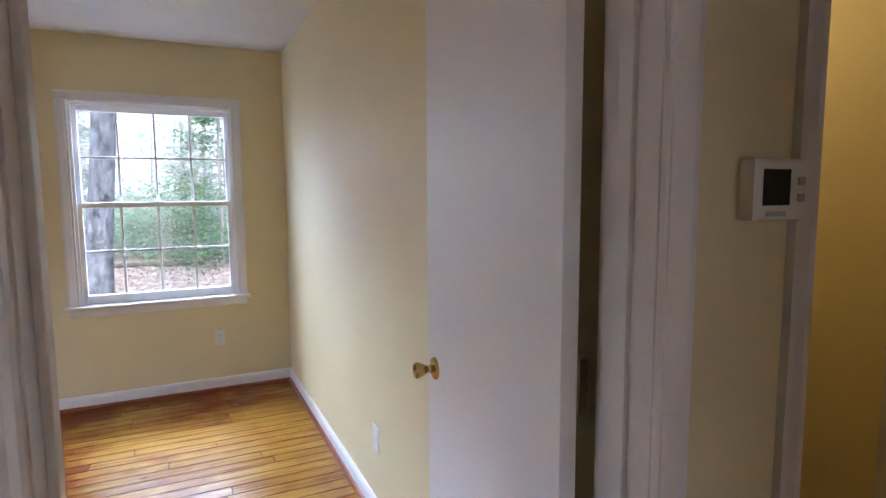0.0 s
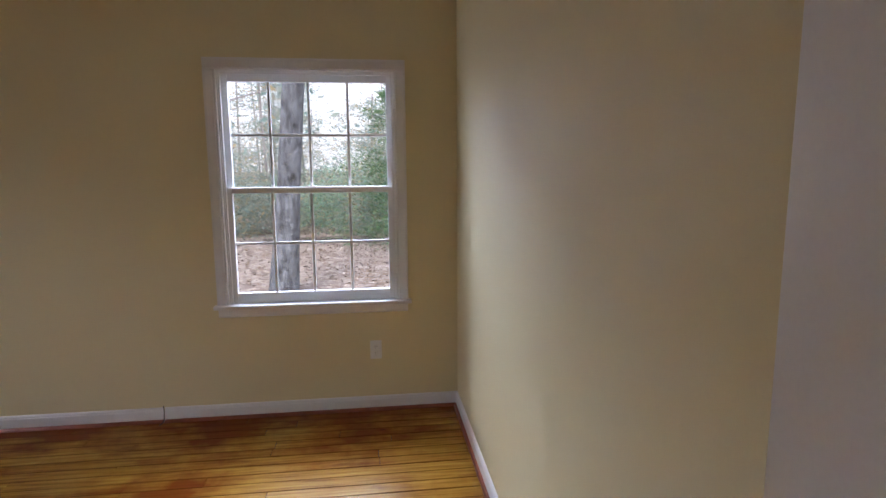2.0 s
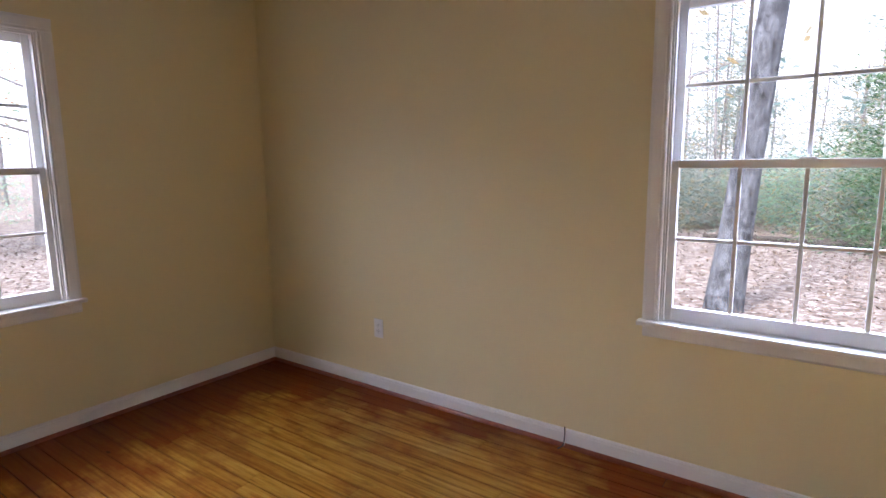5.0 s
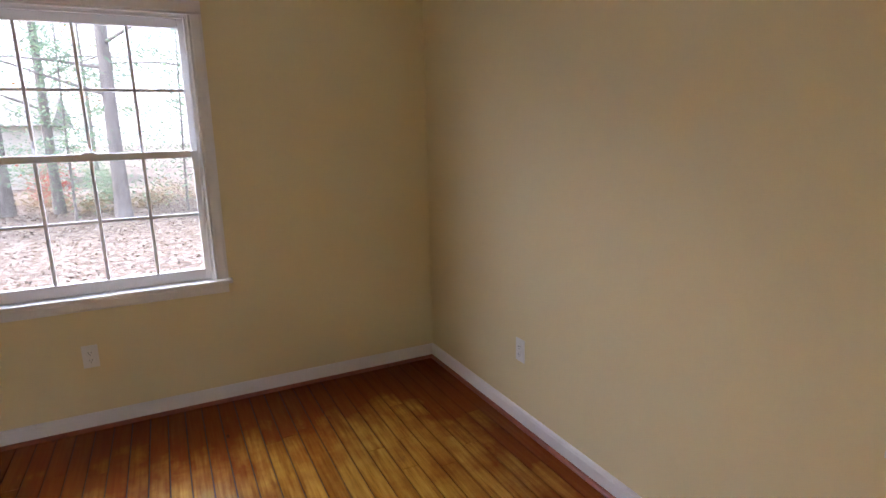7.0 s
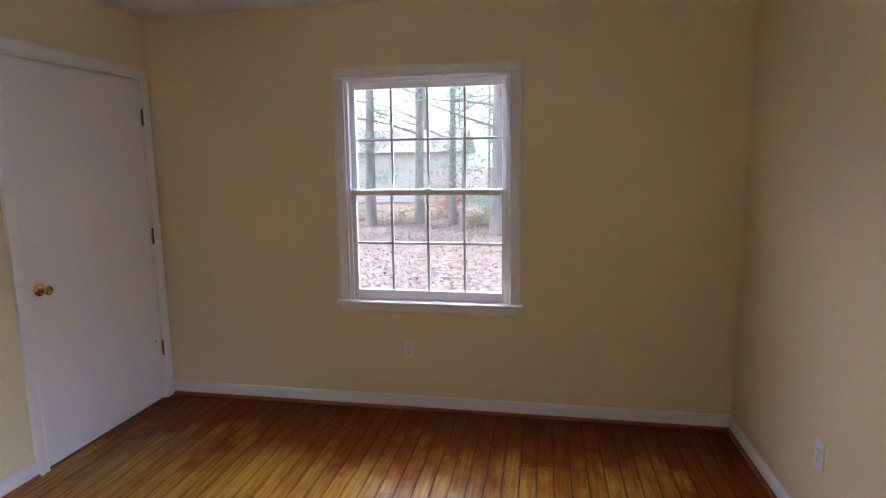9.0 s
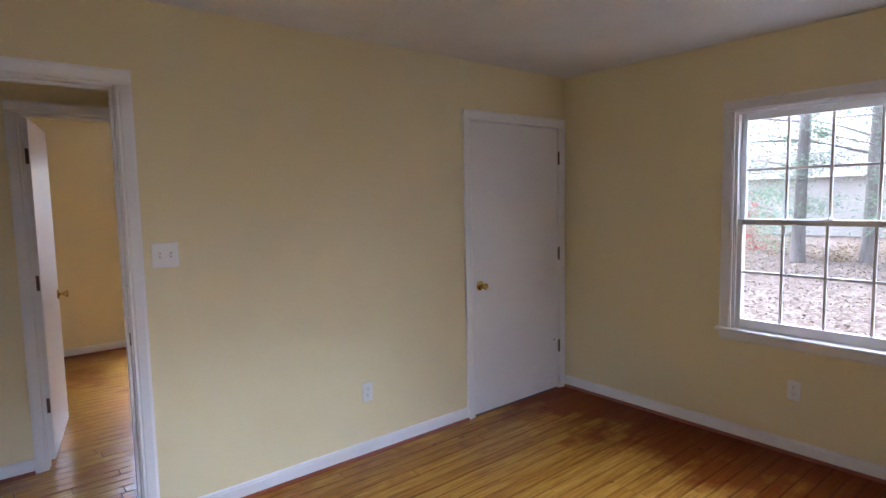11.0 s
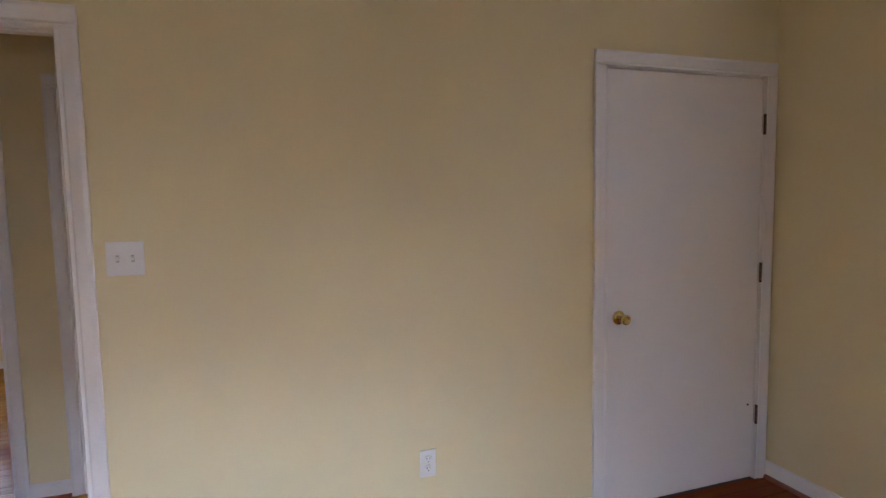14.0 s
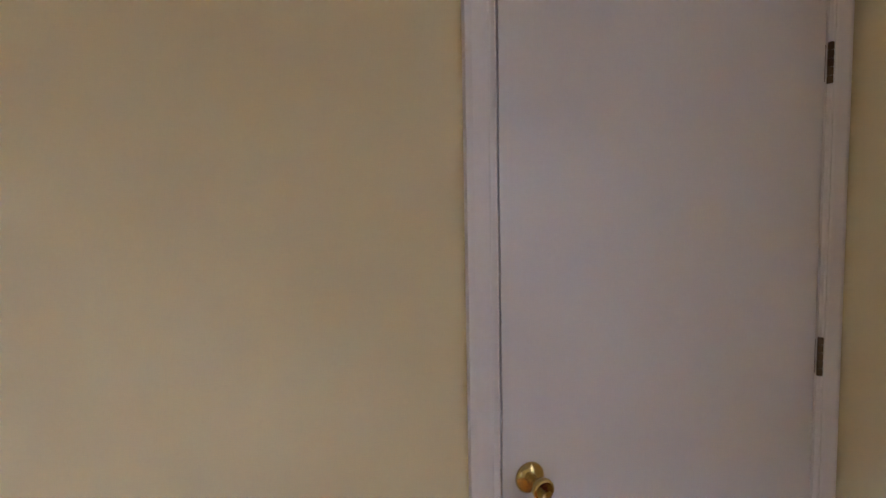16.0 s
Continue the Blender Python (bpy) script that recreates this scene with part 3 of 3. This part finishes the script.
def outlet(m, label):
    """A duplex outlet; local x along the wall, -y into the room."""
    o = thing("outlet", m, label, "outlet", group="outlets on the walls")
    part("cover_plate", box(-0.035, 0.035, -0.006, 0.0, -0.0575, 0.0575, 0.003), PLATE, o)
    for z in (-0.0195, 0.0195):
        f = part("receptacle", turned(lathe([(0.0165, 0), (0.0165, 0.0022), (0.0155, 0.003)], "y", 24), Matrix.Translation((0, -0.006, z)) @ Matrix.Diagonal((1, -1, 0.86, 1))), PLATE, o)
        for x, hh in ((-0.0062, 0.0045), (0.0062, 0.0038)):
            part("slot", box(x - 0.0012, x + 0.0012, -0.0094, -0.0088, z + 0.002 - hh, z + 0.002 + hh), SLOT, f)
        part("slot", box(-0.002, 0.002, -0.0094, -0.0088, z - 0.0115, z - 0.0078), SLOT, f)
    part("screw", turned(lathe([(0.003, 0.0), (0.003, 0.0008), (0.002, 0.0012)], "y", 12), Matrix.Translation((0, -0.006, 0)) @ Matrix.Diagonal((1, -1, 1, 1))), PLATE, o)
    return o


outlet(pose(1.000, LY, 0.388), "white duplex outlet low on the cream wall")
outlet(pose(3.437, LY, 0.380), "white duplex outlet below the window by the corner")
outlet(pose(0.0, 1.650, 0.383, 0, 0, 90), "white duplex outlet below the window")
outlet(pose(1.847, 0.0, 0.388, 0, 0, 180), "white duplex outlet between the two doors")
blank = thing("wall_plate", pose(LX, 1.478, 0.36, 0, 0, -90), "white wall plate low on the cream wall", "wall plate")
part("cover_plate", box(-0.035, 0.035, -0.005, 0.0, -0.0575, 0.0575, 0.002), PLATE, blank)
for z in (-0.041, 0.041):
    part("screw", turned(lathe([(0.003, 0.0), (0.003, 0.0008), (0.002, 0.0012)], "y", 12), Matrix.Translation((0, -0.005, z)) @ Matrix.Diagonal((1, -1, 1, 1))), PLATE, blank)

sw = thing("light_switch", pose(2.903, 0.0, 1.290, 0, 0, 180), "white double toggle light switch beside the door", "light switch")
part("cover_plate", box(-0.058, 0.058, -0.006, 0.0, -0.0575, 0.0575, 0.003), PLATE, sw)
for x in (-0.023, 0.023):
    part("toggle_slot", box(x - 0.005, x + 0.005, -0.0066, -0.0058, -0.012, 0.012), GREYPRINT, sw)
    part("toggle", turned(box(-0.0042, 0.0042, -0.012, 0.0, -0.005, 0.005, 0.0012), pose(x, -0.005, 0.003, 25, 0, 0)), PLATE, sw)
    for z in (-0.030, 0.030):
        part("screw", turned(lathe([(0.003, 0.0), (0.003, 0.0008), (0.002, 0.0012)], "y", 12), Matrix.Translation((x, -0.006, z)) @ Matrix.Diagonal((1, -1, 1, 1))), PLATE, sw)

th = thing("thermostat", pose(4.118, -0.12, 1.430, 0, 0, 0), "white digital thermostat with a dark display", "thermostat")
part("housing", box(-0.072, 0.072, -0.030, 0.0, -0.052, 0.052, 0.008), PLATE, th)
part("display", box(-0.050, 0.018, -0.0312, -0.0295, -0.026, 0.034), SCREEN, th)
for z in (0.014, -0.014):
    part("button", box(0.038, 0.056, -0.033, -0.0295, z - 0.007, z + 0.007, 0.002), GREYPRINT, th)
part("label_strip", box(-0.040, 0.010, -0.0308, -0.0297, -0.044, -0.036), GREYPRINT, th)

# cable stub in the gap of the north baseboard
cb = bpy.data.curves.new("cable", "CURVE")
cb.dimensions, cb.bevel_depth, cb.bevel_resolution = "3D", 0.0028, 3
sp = cb.splines.new("BEZIER")
sp.bezier_points.add(3)
for b, p in zip(sp.bezier_points, ((2.198, LY - 0.015, 0.100), (2.199, LY - 0.017, 0.05), (2.196, LY - 0.034, 0.012), (2.183, LY - 0.060, 0.004))):
    b.co = p
    b.handle_left_type = b.handle_right_type = "AUTO"
cable = new("cable", cb)
cb.materials.append(CABLE)
tagged(cable, "thin dark cable stub at the baseboard joint", "cable")

# lamp of the small room beside the hall
bulb_l = new("bulb_light", bpy.data.lights.new("bulb_light", "POINT"))
bulb_l.data.energy, bulb_l.data.color, bulb_l.data.shadow_soft_size = 1.4, (1.0, 0.70, 0.26), 0.06
bulb_l.location = (4.75, 0.75, 2.22)
fix = thing("ceiling_lamp", pose(4.75, 0.75, H), "small round ceiling lamp, lit", "ceiling lamp")
part("canopy", turned(lathe([(0.075, 0.0), (0.075, -0.012), (0.05, -0.025), (0.02, -0.03), (0.02, -0.07)], "z"), pose(0, 0, 0)), BRASS, fix, smooth=True)

# ---- outdoors ----
GZ = -0.62
bm = bmesh.new()
N = 60
rng = random.Random(5)


def ground_z(x, y):
    return GZ + 0.10 * noise.noise(Vector((x * 0.12, y * 0.12, 0.3))) + 0.012 * max(0.0, math.hypot(x - 2, y) - 9) * 0.6


xs = [-250, -120, -70] + [-45 + 2.0 * i for i in range(41)] + [60, 120, 250]
ys = [-250, -120, -60] + [-30 + 2.0 * i for i in range(36)] + [60, 120, 250]
grid = [[bm.verts.new((x, y, ground_z(x, y) if abs(x) < 60 and abs(y) < 60 else GZ + 0.3)) for y in ys] for x in xs]
for i in range(len(xs) - 1):
    for j in range(len(ys) - 1):
        bm.faces.new((grid[i][j], grid[i + 1][j], grid[i + 1][j + 1], grid[i][j + 1]))
tagged(part("ground", bm, GROUND, smooth=True), "ground covered with fallen brown leaves", "ground", kind="structure")


def quads(name, items, material, label, category, kind=""):
    """Many small leaves, each (centre, size, normal-ish tilt), as one mesh."""
    verts, faces = [], []
    for c, s, a, tilt, asp in items:
        ca, sa = math.cos(a), math.sin(a)
        u = Vector((ca, sa, math.sin(tilt) * 0.6)) * s
        v = Vector((-sa * math.cos(tilt), ca * math.cos(tilt), math.sin(tilt))) * s * asp
        k = len(verts)
        verts += [c - u, c - v * 0.9, c + u * 1.1, c + v]
        faces.append((k, k + 1, k + 2, k + 3))
    me = bpy.data.meshes.new(name)
    me.from_pydata([tuple(p) for p in verts], [], faces)
    me.materials.append(material)
    return me


litter = []
for _ in range(62000):
    if rng.random() < 0.5:
        x, y = rng.uniform(-6, 11), 4.5 + 15 * rng.random() ** 1.2
    else:
        x, y = -1.2 - 20 * rng.random() ** 1.2, rng.uniform(-9, 7)
    litter.append((Vector((x, y, ground_z(x, y) + rng.uniform(0.005, 0.04))), rng.uniform(0.017, 0.042), rng.uniform(0, 6.28), rng.uniform(-0.9, 0.9), rng.uniform(0.45, 0.75)))
tagged(new("fallen_leaves", quads("fallen_leaves", litter, LITTER, "", "")), "brown and tan fallen leaves strewn over the ground", "leaves", kind="stuff")


def trunk_mesh(height, r0, r1, lean, seed, limbs=6, limb_from=0.45, flare=1.35):
    """A tapered, slightly crooked trunk with limbs."""
    r = random.Random(seed)
    bm = bmesh.new()

    def tube(path, radii, seg=10):
        rings = []
        for k, (p, rad) in enumerate(zip(path, radii)):
            q = path[min(k + 1, len(path) - 1)] - path[max(k - 1, 0)]
            rot = q.to_track_quat("Z", "Y")
            rings.append([bm.verts.new(p + rot @ Vector((rad * math.cos(6.2832 * i / seg) * (1 + 0.06 * math.sin(5 * i + k)), rad * math.sin(6.2832 * i / seg), 0))) for i in range(seg)])
        for a, b in zip(rings, rings[1:]):
            for i in range(seg):
                j = (i + 1) % seg
                bm.faces.new((a[i], a[j], b[j], b[i]))
        bm.faces.new(rings[-1])

    n = 14
    path, radii = [], []
    ph = r.uniform(0, 6)
    for k in range(n + 1):
        f = k / n
        path.append(Vector((lean[0] * f + 0.05 * math.sin(5 * f + ph) * height * 0.06, lean[1] * f + 0.04 * math.cos(4 * f + ph) * height * 0.05, height * f - 0.2)))
        radii.append(r0 + (r1 - r0) * f + (r0 * (flare - 1) * max(0, 1 - f * 9)))
    tube(path, radii, 14)
    tips = []
    for i in range(limbs):
        f = limb_from + (0.97 - limb_from) * (i + r.random() * 0.6) / max(1, limbs)
        k = min(n - 1, int(f * n))
        base = path[k].lerp(path[k + 1], f * n - k)
        az, ln = r.uniform(0, 6.28), height * (0.10 + 0.16 * (1 - f) + 0.05 * r.random())
        d = Vector((math.cos(az), math.sin(az), r.uniform(0.0, 0.45)))
        pts = [base + d * ln * s + Vector((0, 0, -0.10 * ln * s * s)) + Vector((r.uniform(-1, 1), r.uniform(-1, 1), r.uniform(-1, 1))) * 0.04 * ln * s for s in (0, 0.35, 0.7, 1.0)]
        rl = (r0 + (r1 - r0) * f) * 0.33
        tube(pts, [rl, rl * 0.7, rl * 0.45, rl * 0.2], 6)
        tips += [(p, ln) for p in pts[1:]]
    return bm, tips, path


def crown_items(tips, count, spread, size, seed, asp=0.5):
    r = random.Random(seed)
    out = []
    clumps = [(p + Vector((r.gauss(0, 1), r.gauss(0, 1), r.gauss(0, 0.6))) * ln * spread * 0.5, ln) for p, ln in tips for _ in range(2)]
    for _ in range(count):
        p, ln = r.choice(clumps)
        c = p + Vector((r.gauss(0, 1), r.gauss(0, 1), r.gauss(0, 0.45))) * ln * spread * 0.42
        out.append((c, size * r.uniform(0.6, 1.4), r.uniform(0, 6.28), r.uniform(-1.2, 1.2), asp))
    return out


def tree(x, y, height, r0, lean, seed, label, bark=FARBARK, leaf=PINE, count=900, size=0.12, limbs=9, limb_from=0.45, spread=0.55, name="tree", asp=0.5):
    t = thing(name, pose(x, y, ground_z(x, y)), label, "tree")
    bm, tips, path = trunk_mesh(height, r0, r0 * 0.45, lean, seed, limbs, limb_from)
    part("trunk", bm, bark, t, smooth=True)
    if count:
        c = new("crown", quads("crown", crown_items(tips, count, spread, size, seed + 1, asp), leaf, "", ""))
        c.parent = t
    return t


def bush(x, y, w, h, seed, label, leaf, count=900, size=0.07, name="shrub"):
    """A bush: thin stems and an uneven mound of small leaves with gaps."""
    r = random.Random(seed)
    b = thing(name, pose(x, y, ground_z(x, y)), label, "shrub")
    bm = bmesh.new()
    tips = []
    for i in range(9):
        a = r.uniform(0, 6.28)
        top = Vector((math.cos(a) * w * r.uniform(0.15, 0.5), math.sin(a) * w * r.uniform(0.15, 0.5), h * r.uniform(0.35, 0.95)))
        side = Vector((-math.sin(a), math.cos(a), 0)) * 0.007
        up = Vector((math.cos(a), math.sin(a), 0)) * 0.007
        v = [bm.verts.new(p) for p in (side, up, -side, top * 0.98 + side * 0.2, top * 0.98 + up * 0.2, top * 0.98 - side * 0.2)]
        for q in ((0, 1, 4, 3), (1, 2, 5, 4), (2, 0, 3, 5), (3, 4, 5)):
            bm.faces.new([v[k] for k in q])
        tips += [top, top * 0.66, top * 0.8]
    part("stem", bm, FARBARK, b)
    items = []
    for _ in range(count):
        p = r.choice(tips)
        c = p + Vector((r.gauss(0, 1) * w * 0.16, r.gauss(0, 1) * w * 0.16, r.gauss(0, 1) * h * 0.13))
        c.z = max(0.03, c.z if r.random() < 0.6 else c.z * r.random())
        items.append((c, size * r.uniform(0.6, 1.5), r.uniform(0, 6.28), r.uniform(-1.3, 1.3), 0.34))
    c = new("foliage", quads("foliage", items, leaf, "", ""))
    c.parent = b
    return b


# woods to the north
tree(1.99, 9.0, 14.0, 0.19, (1.4, 0.2), 11, "big grey-barked leaning tree close outside the window", BARK, AUTUMN, 260, 0.08, 7, 0.30)
tree(-0.6, 13.5, 12.0, 0.13, (0.5, 0.2), 13, "slim dark-barked pine with sparse needles", FARBARK, PINE, 900, 0.13, 12, 0.22)
tree(4.33, 12.0, 12.0, 0.085, (-0.15, 0.2), 17, "tall tree with smooth pale bark at the clearing", PALEBARK, AUTUMN, 160, 0.07, 9, 0.18)
tree(4.3, 16.0, 4.6, 0.07, (0.05, 0.1), 14, "bushy green cedar beside the clearing", FARBARK, CEDAR, 9500, 0.05, 34, 0.04, 0.6, asp=0.4)
rt = random.Random(21)
for i in range(70):
    x, y = rt.uniform(-17, 17), rt.uniform(19, 40)
    pine = rt.random() < 0.68
    tree(x, y, rt.uniform(5.0, 9.5) if pine else rt.uniform(8, 12), rt.uniform(0.04, 0.08), (rt.uniform(-0.4, 0.4), rt.uniform(-0.4, 0.4)), 100 + i,
         "pine in the woods with thin green foliage" if pine else "bare slender tree with a few yellow leaves",
         FARBARK, PINE if pine else TWIG, 3600 if pine else 1500, 0.07 if pine else 0.05, 22 if pine else 16, 0.10 if pine else 0.15, 0.55 if pine else 0.8, asp=0.28)
for i in range(26):
    x = -13 + i * 1.08 + rt.uniform(-0.4, 0.4)
    bush(x, rt.uniform(17.6, 21), rt.uniform(2.0, 3.0), rt.uniform(1.6, 2.7), 300 + i, "green undergrowth shrub at the edge of the woods", SHRUB if rt.random() < 0.75 else PINE, 3600, 0.055)
for i, (x, y, ln, rz) in enumerate(((1.9, 16.2, 3.0, 4), (3.2, 15.9, 1.2, -3), (-2.4, 16.4, 2.8, 2), (-5.4, 16.0, 1.7, -8))):
    lg = part("log", turned(lathe([(0.05, -ln / 2), (0.06, -ln / 2 + 0.04), (0.065, 0), (0.058, ln / 2 - 0.03), (0.05, ln / 2)], "y", 12), pose(0, 0, 0, 0, 0, 90 + rz)), LOG, smooth=True)
    lg.location = (x, y, ground_z(x, y) + 0.05)
    tagged(lg, "dark weathered log lying at the clearing's edge", "log", "logs at the woods' edge")

# towards the west: trunks, a low house and shrubs
for i, (x, y, hgt, r0, ln) in enumerate(((-13.0, 1.1, 13, 0.17, (0.1, 0.2)), (-16.0, -1.85, 13, 0.16, (0.1, 0.2)), (-15.0, -3.35, 12, 0.17, (0.0, 0.2)),
                                       (-15.5, -0.6, 12, 0.13, (0.2, 0.2)), (-15, 3.6, 12, 0.13, (0.1, -0.3)), (-13, 6.5, 11, 0.13, (0.2, 0.3)), (-16, -7, 12, 0.15, (0.1, 0.2)))):
    tree(x, y, hgt, r0, ln, 400 + i, "tall tree with dark bark and thin green leaves", FARBARK, HOLLY, 4200, 0.045, 15, 0.24, 0.6)
for i, (x, y) in enumerate(((-13.5, 0.0), (-15.5, -3.6), (-14.0, 2.6), (-17.0, 0.9), (-12.5, -4.4), (-18.0, 4.5))):
    tree(x, y, rt.uniform(4.2, 6.0), 0.035, (rt.uniform(-0.4, 0.4), 0.2), 450 + i, "leafy green sapling among the trees", FARBARK, HOLLY, 4200, 0.042, 20, 0.16, 0.6)
for i in range(16):
    tree(rt.uniform(-40, -29), rt.uniform(-22, 18), rt.uniform(9, 14), rt.uniform(0.09, 0.15), (rt.uniform(-0.5, 0.5), 0), 500 + i, "tree behind the neighbouring house",
         FARBARK, PINE if i % 2 else AUTUMN, 500, 0.12, 12, 0.2, 0.75)
for i, (x, y, w, h, lf) in enumerate(((-18, -5.7, 1.6, 1.9, RED), (-18, -1.15, 1.2, 1.8, RED), (-20, 4.6, 1.8, 1.4, RED), (-18.5, 0.4, 1.2, 1.3, HOLLY), (-21, -7, 2.6, 2.4, SHRUB), (-20, 7.5, 2.6, 2.2, SHRUB), (-21, -1.8, 1.4, 0.9, BRUSH), (-16.5, -0.6, 1.7, 0.55, BRUSH), (-15.8, 1.6, 1.5, 0.5, BRUSH), (-17.4, 3.1, 1.8, 0.6, BRUSH), (-16.2, -2.9, 1.4, 0.5, BRUSH), (-18.2, 2.0, 1.5, 0.7, BRUSH), (-17.6, -2.0, 1.8, 0.6, BRUSH), (-16.9, -4.4, 1.6, 0.6, BRUSH), (-15.0, 0.3, 1.3, 0.5, BRUSH))):
    bush(x, y, w, h, 600 + i, "reddish shrub by the neighbouring house" if lf is RED else "low tawny brush among the fallen leaves" if lf is BRUSH else "green shrub by the neighbouring house", lf, 500 if lf is BRUSH else 1300, 0.05)

house = thing("house", pose(-26.0, -8.2, ground_z(-26, -8.2)), "low neighbouring house with pale lap siding", "house")
part("wall", box(-6, 0, -6.0, 6.0, 0, 2.7), SIDING, house)
for i in range(16):
    part("siding_board", turned(profile_bar([(0, 0), (-0.03, 0), (-0.008, 0.172), (0, 0.172)], 12.0), pose(0.001, -6.0, 0.02 + i * 0.168, 0, 0, 90)), SIDING, house)
bm = bmesh.new()
p = [bm.verts.new(v) for v in ((0.5, -6.4, 2.65), (0.5, 6.4, 2.65), (-3, 6.4, 4.0), (-3, -6.4, 4.0), (-6.5, -6.4, 2.65), (-6.5, 6.4, 2.65))]
for q in ((0, 1, 2, 3), (3, 2, 5, 4), (0, 3, 4), (1, 5, 2), (0, 4, 5, 1)):
    bm.faces.new([p[k] for k in q])
part("roof", bm, ROOFING, house)
part("corner_board", box(-0.05, 0.05, 5.92, 6.06, 0.0, 2.66, 0.005), TRIM, house)

# ---- floorboards, last ----
BW = 0.0813
lengths = [0.62, 0.95, 1.3, 1.75, 2.2]


def board_mesh(ln):
    bm = bmesh.new()
    g, b, zt, zb = 0.0017, 0.0007, 0.0, -0.012
    x0, x1, y0, y1 = g, ln - g, g, BW - g
    top = [bm.verts.new(v) for v in ((x0 + b, y0 + b, zt), (x1 - b, y0 + b, zt), (x1 - b, y1 - b, zt), (x0 + b, y1 - b, zt))]
    mid = [bm.verts.new(v) for v in ((x0, y0, zt - 0.0025), (x1, y0, zt - 0.0025), (x1, y1, zt - 0.0025), (x0, y1, zt - 0.0025))]
    low = [bm.verts.new(v) for v in ((x0, y0, zb), (x1, y0, zb), (x1, y1, zb), (x0, y1, zb))]
    bm.faces.new(top)
    for a, c in ((top, mid), (mid, low)):
        for i in range(4):
            j = (i + 1) % 4
            bm.faces.new((a[i], a[j], c[j], c[i]))
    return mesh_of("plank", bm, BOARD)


plank_meshes = {ln: board_mesh(ln) for ln in lengths}
rb = random.Random(9)


def lay(x0, x1, y0, y1):
    """Rows of boards along x."""
    y = y0
    while y < y1 - 0.01:
        x = x0 - rb.uniform(0.0, 1.2)
        while x < x1:
            ln = rb.choice(lengths)
            a, b = max(x, x0), min(x + ln, x1)                       # cut to length at the walls
            if b - a > 0.02:
                ob = new("plank", plank_meshes[ln])
                ob.parent = floor
                ob.matrix_world = pose(a, y, rb.uniform(-0.0006, 0.0004)) @ Matrix.Diagonal(((b - a) / ln, 1, 1, 1))
            x += ln
        y += BW


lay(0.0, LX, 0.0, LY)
lay(2.0, 5.3, -4 * BW * 4 + 0.0, 0.0)
bm = bmesh.new()
y = -4 * BW * 4
while y > FY:
    y -= BW
    x = 0.2 - rb.uniform(0, 1.2)
    while x < 6.3:
        ln = rb.choice(lengths)
        if x + ln > 0.03:
            add_box(bm, max(x, 0.0) + 0.0012, min(x + ln, 6.3) - 0.0012, y + 0.0012, y + BW - 0.0012, -0.012, 0.0)
        x += ln
rest = part("planks_far_rooms", bm, BOARD, floor)
tagged(rest, kind="stuff")
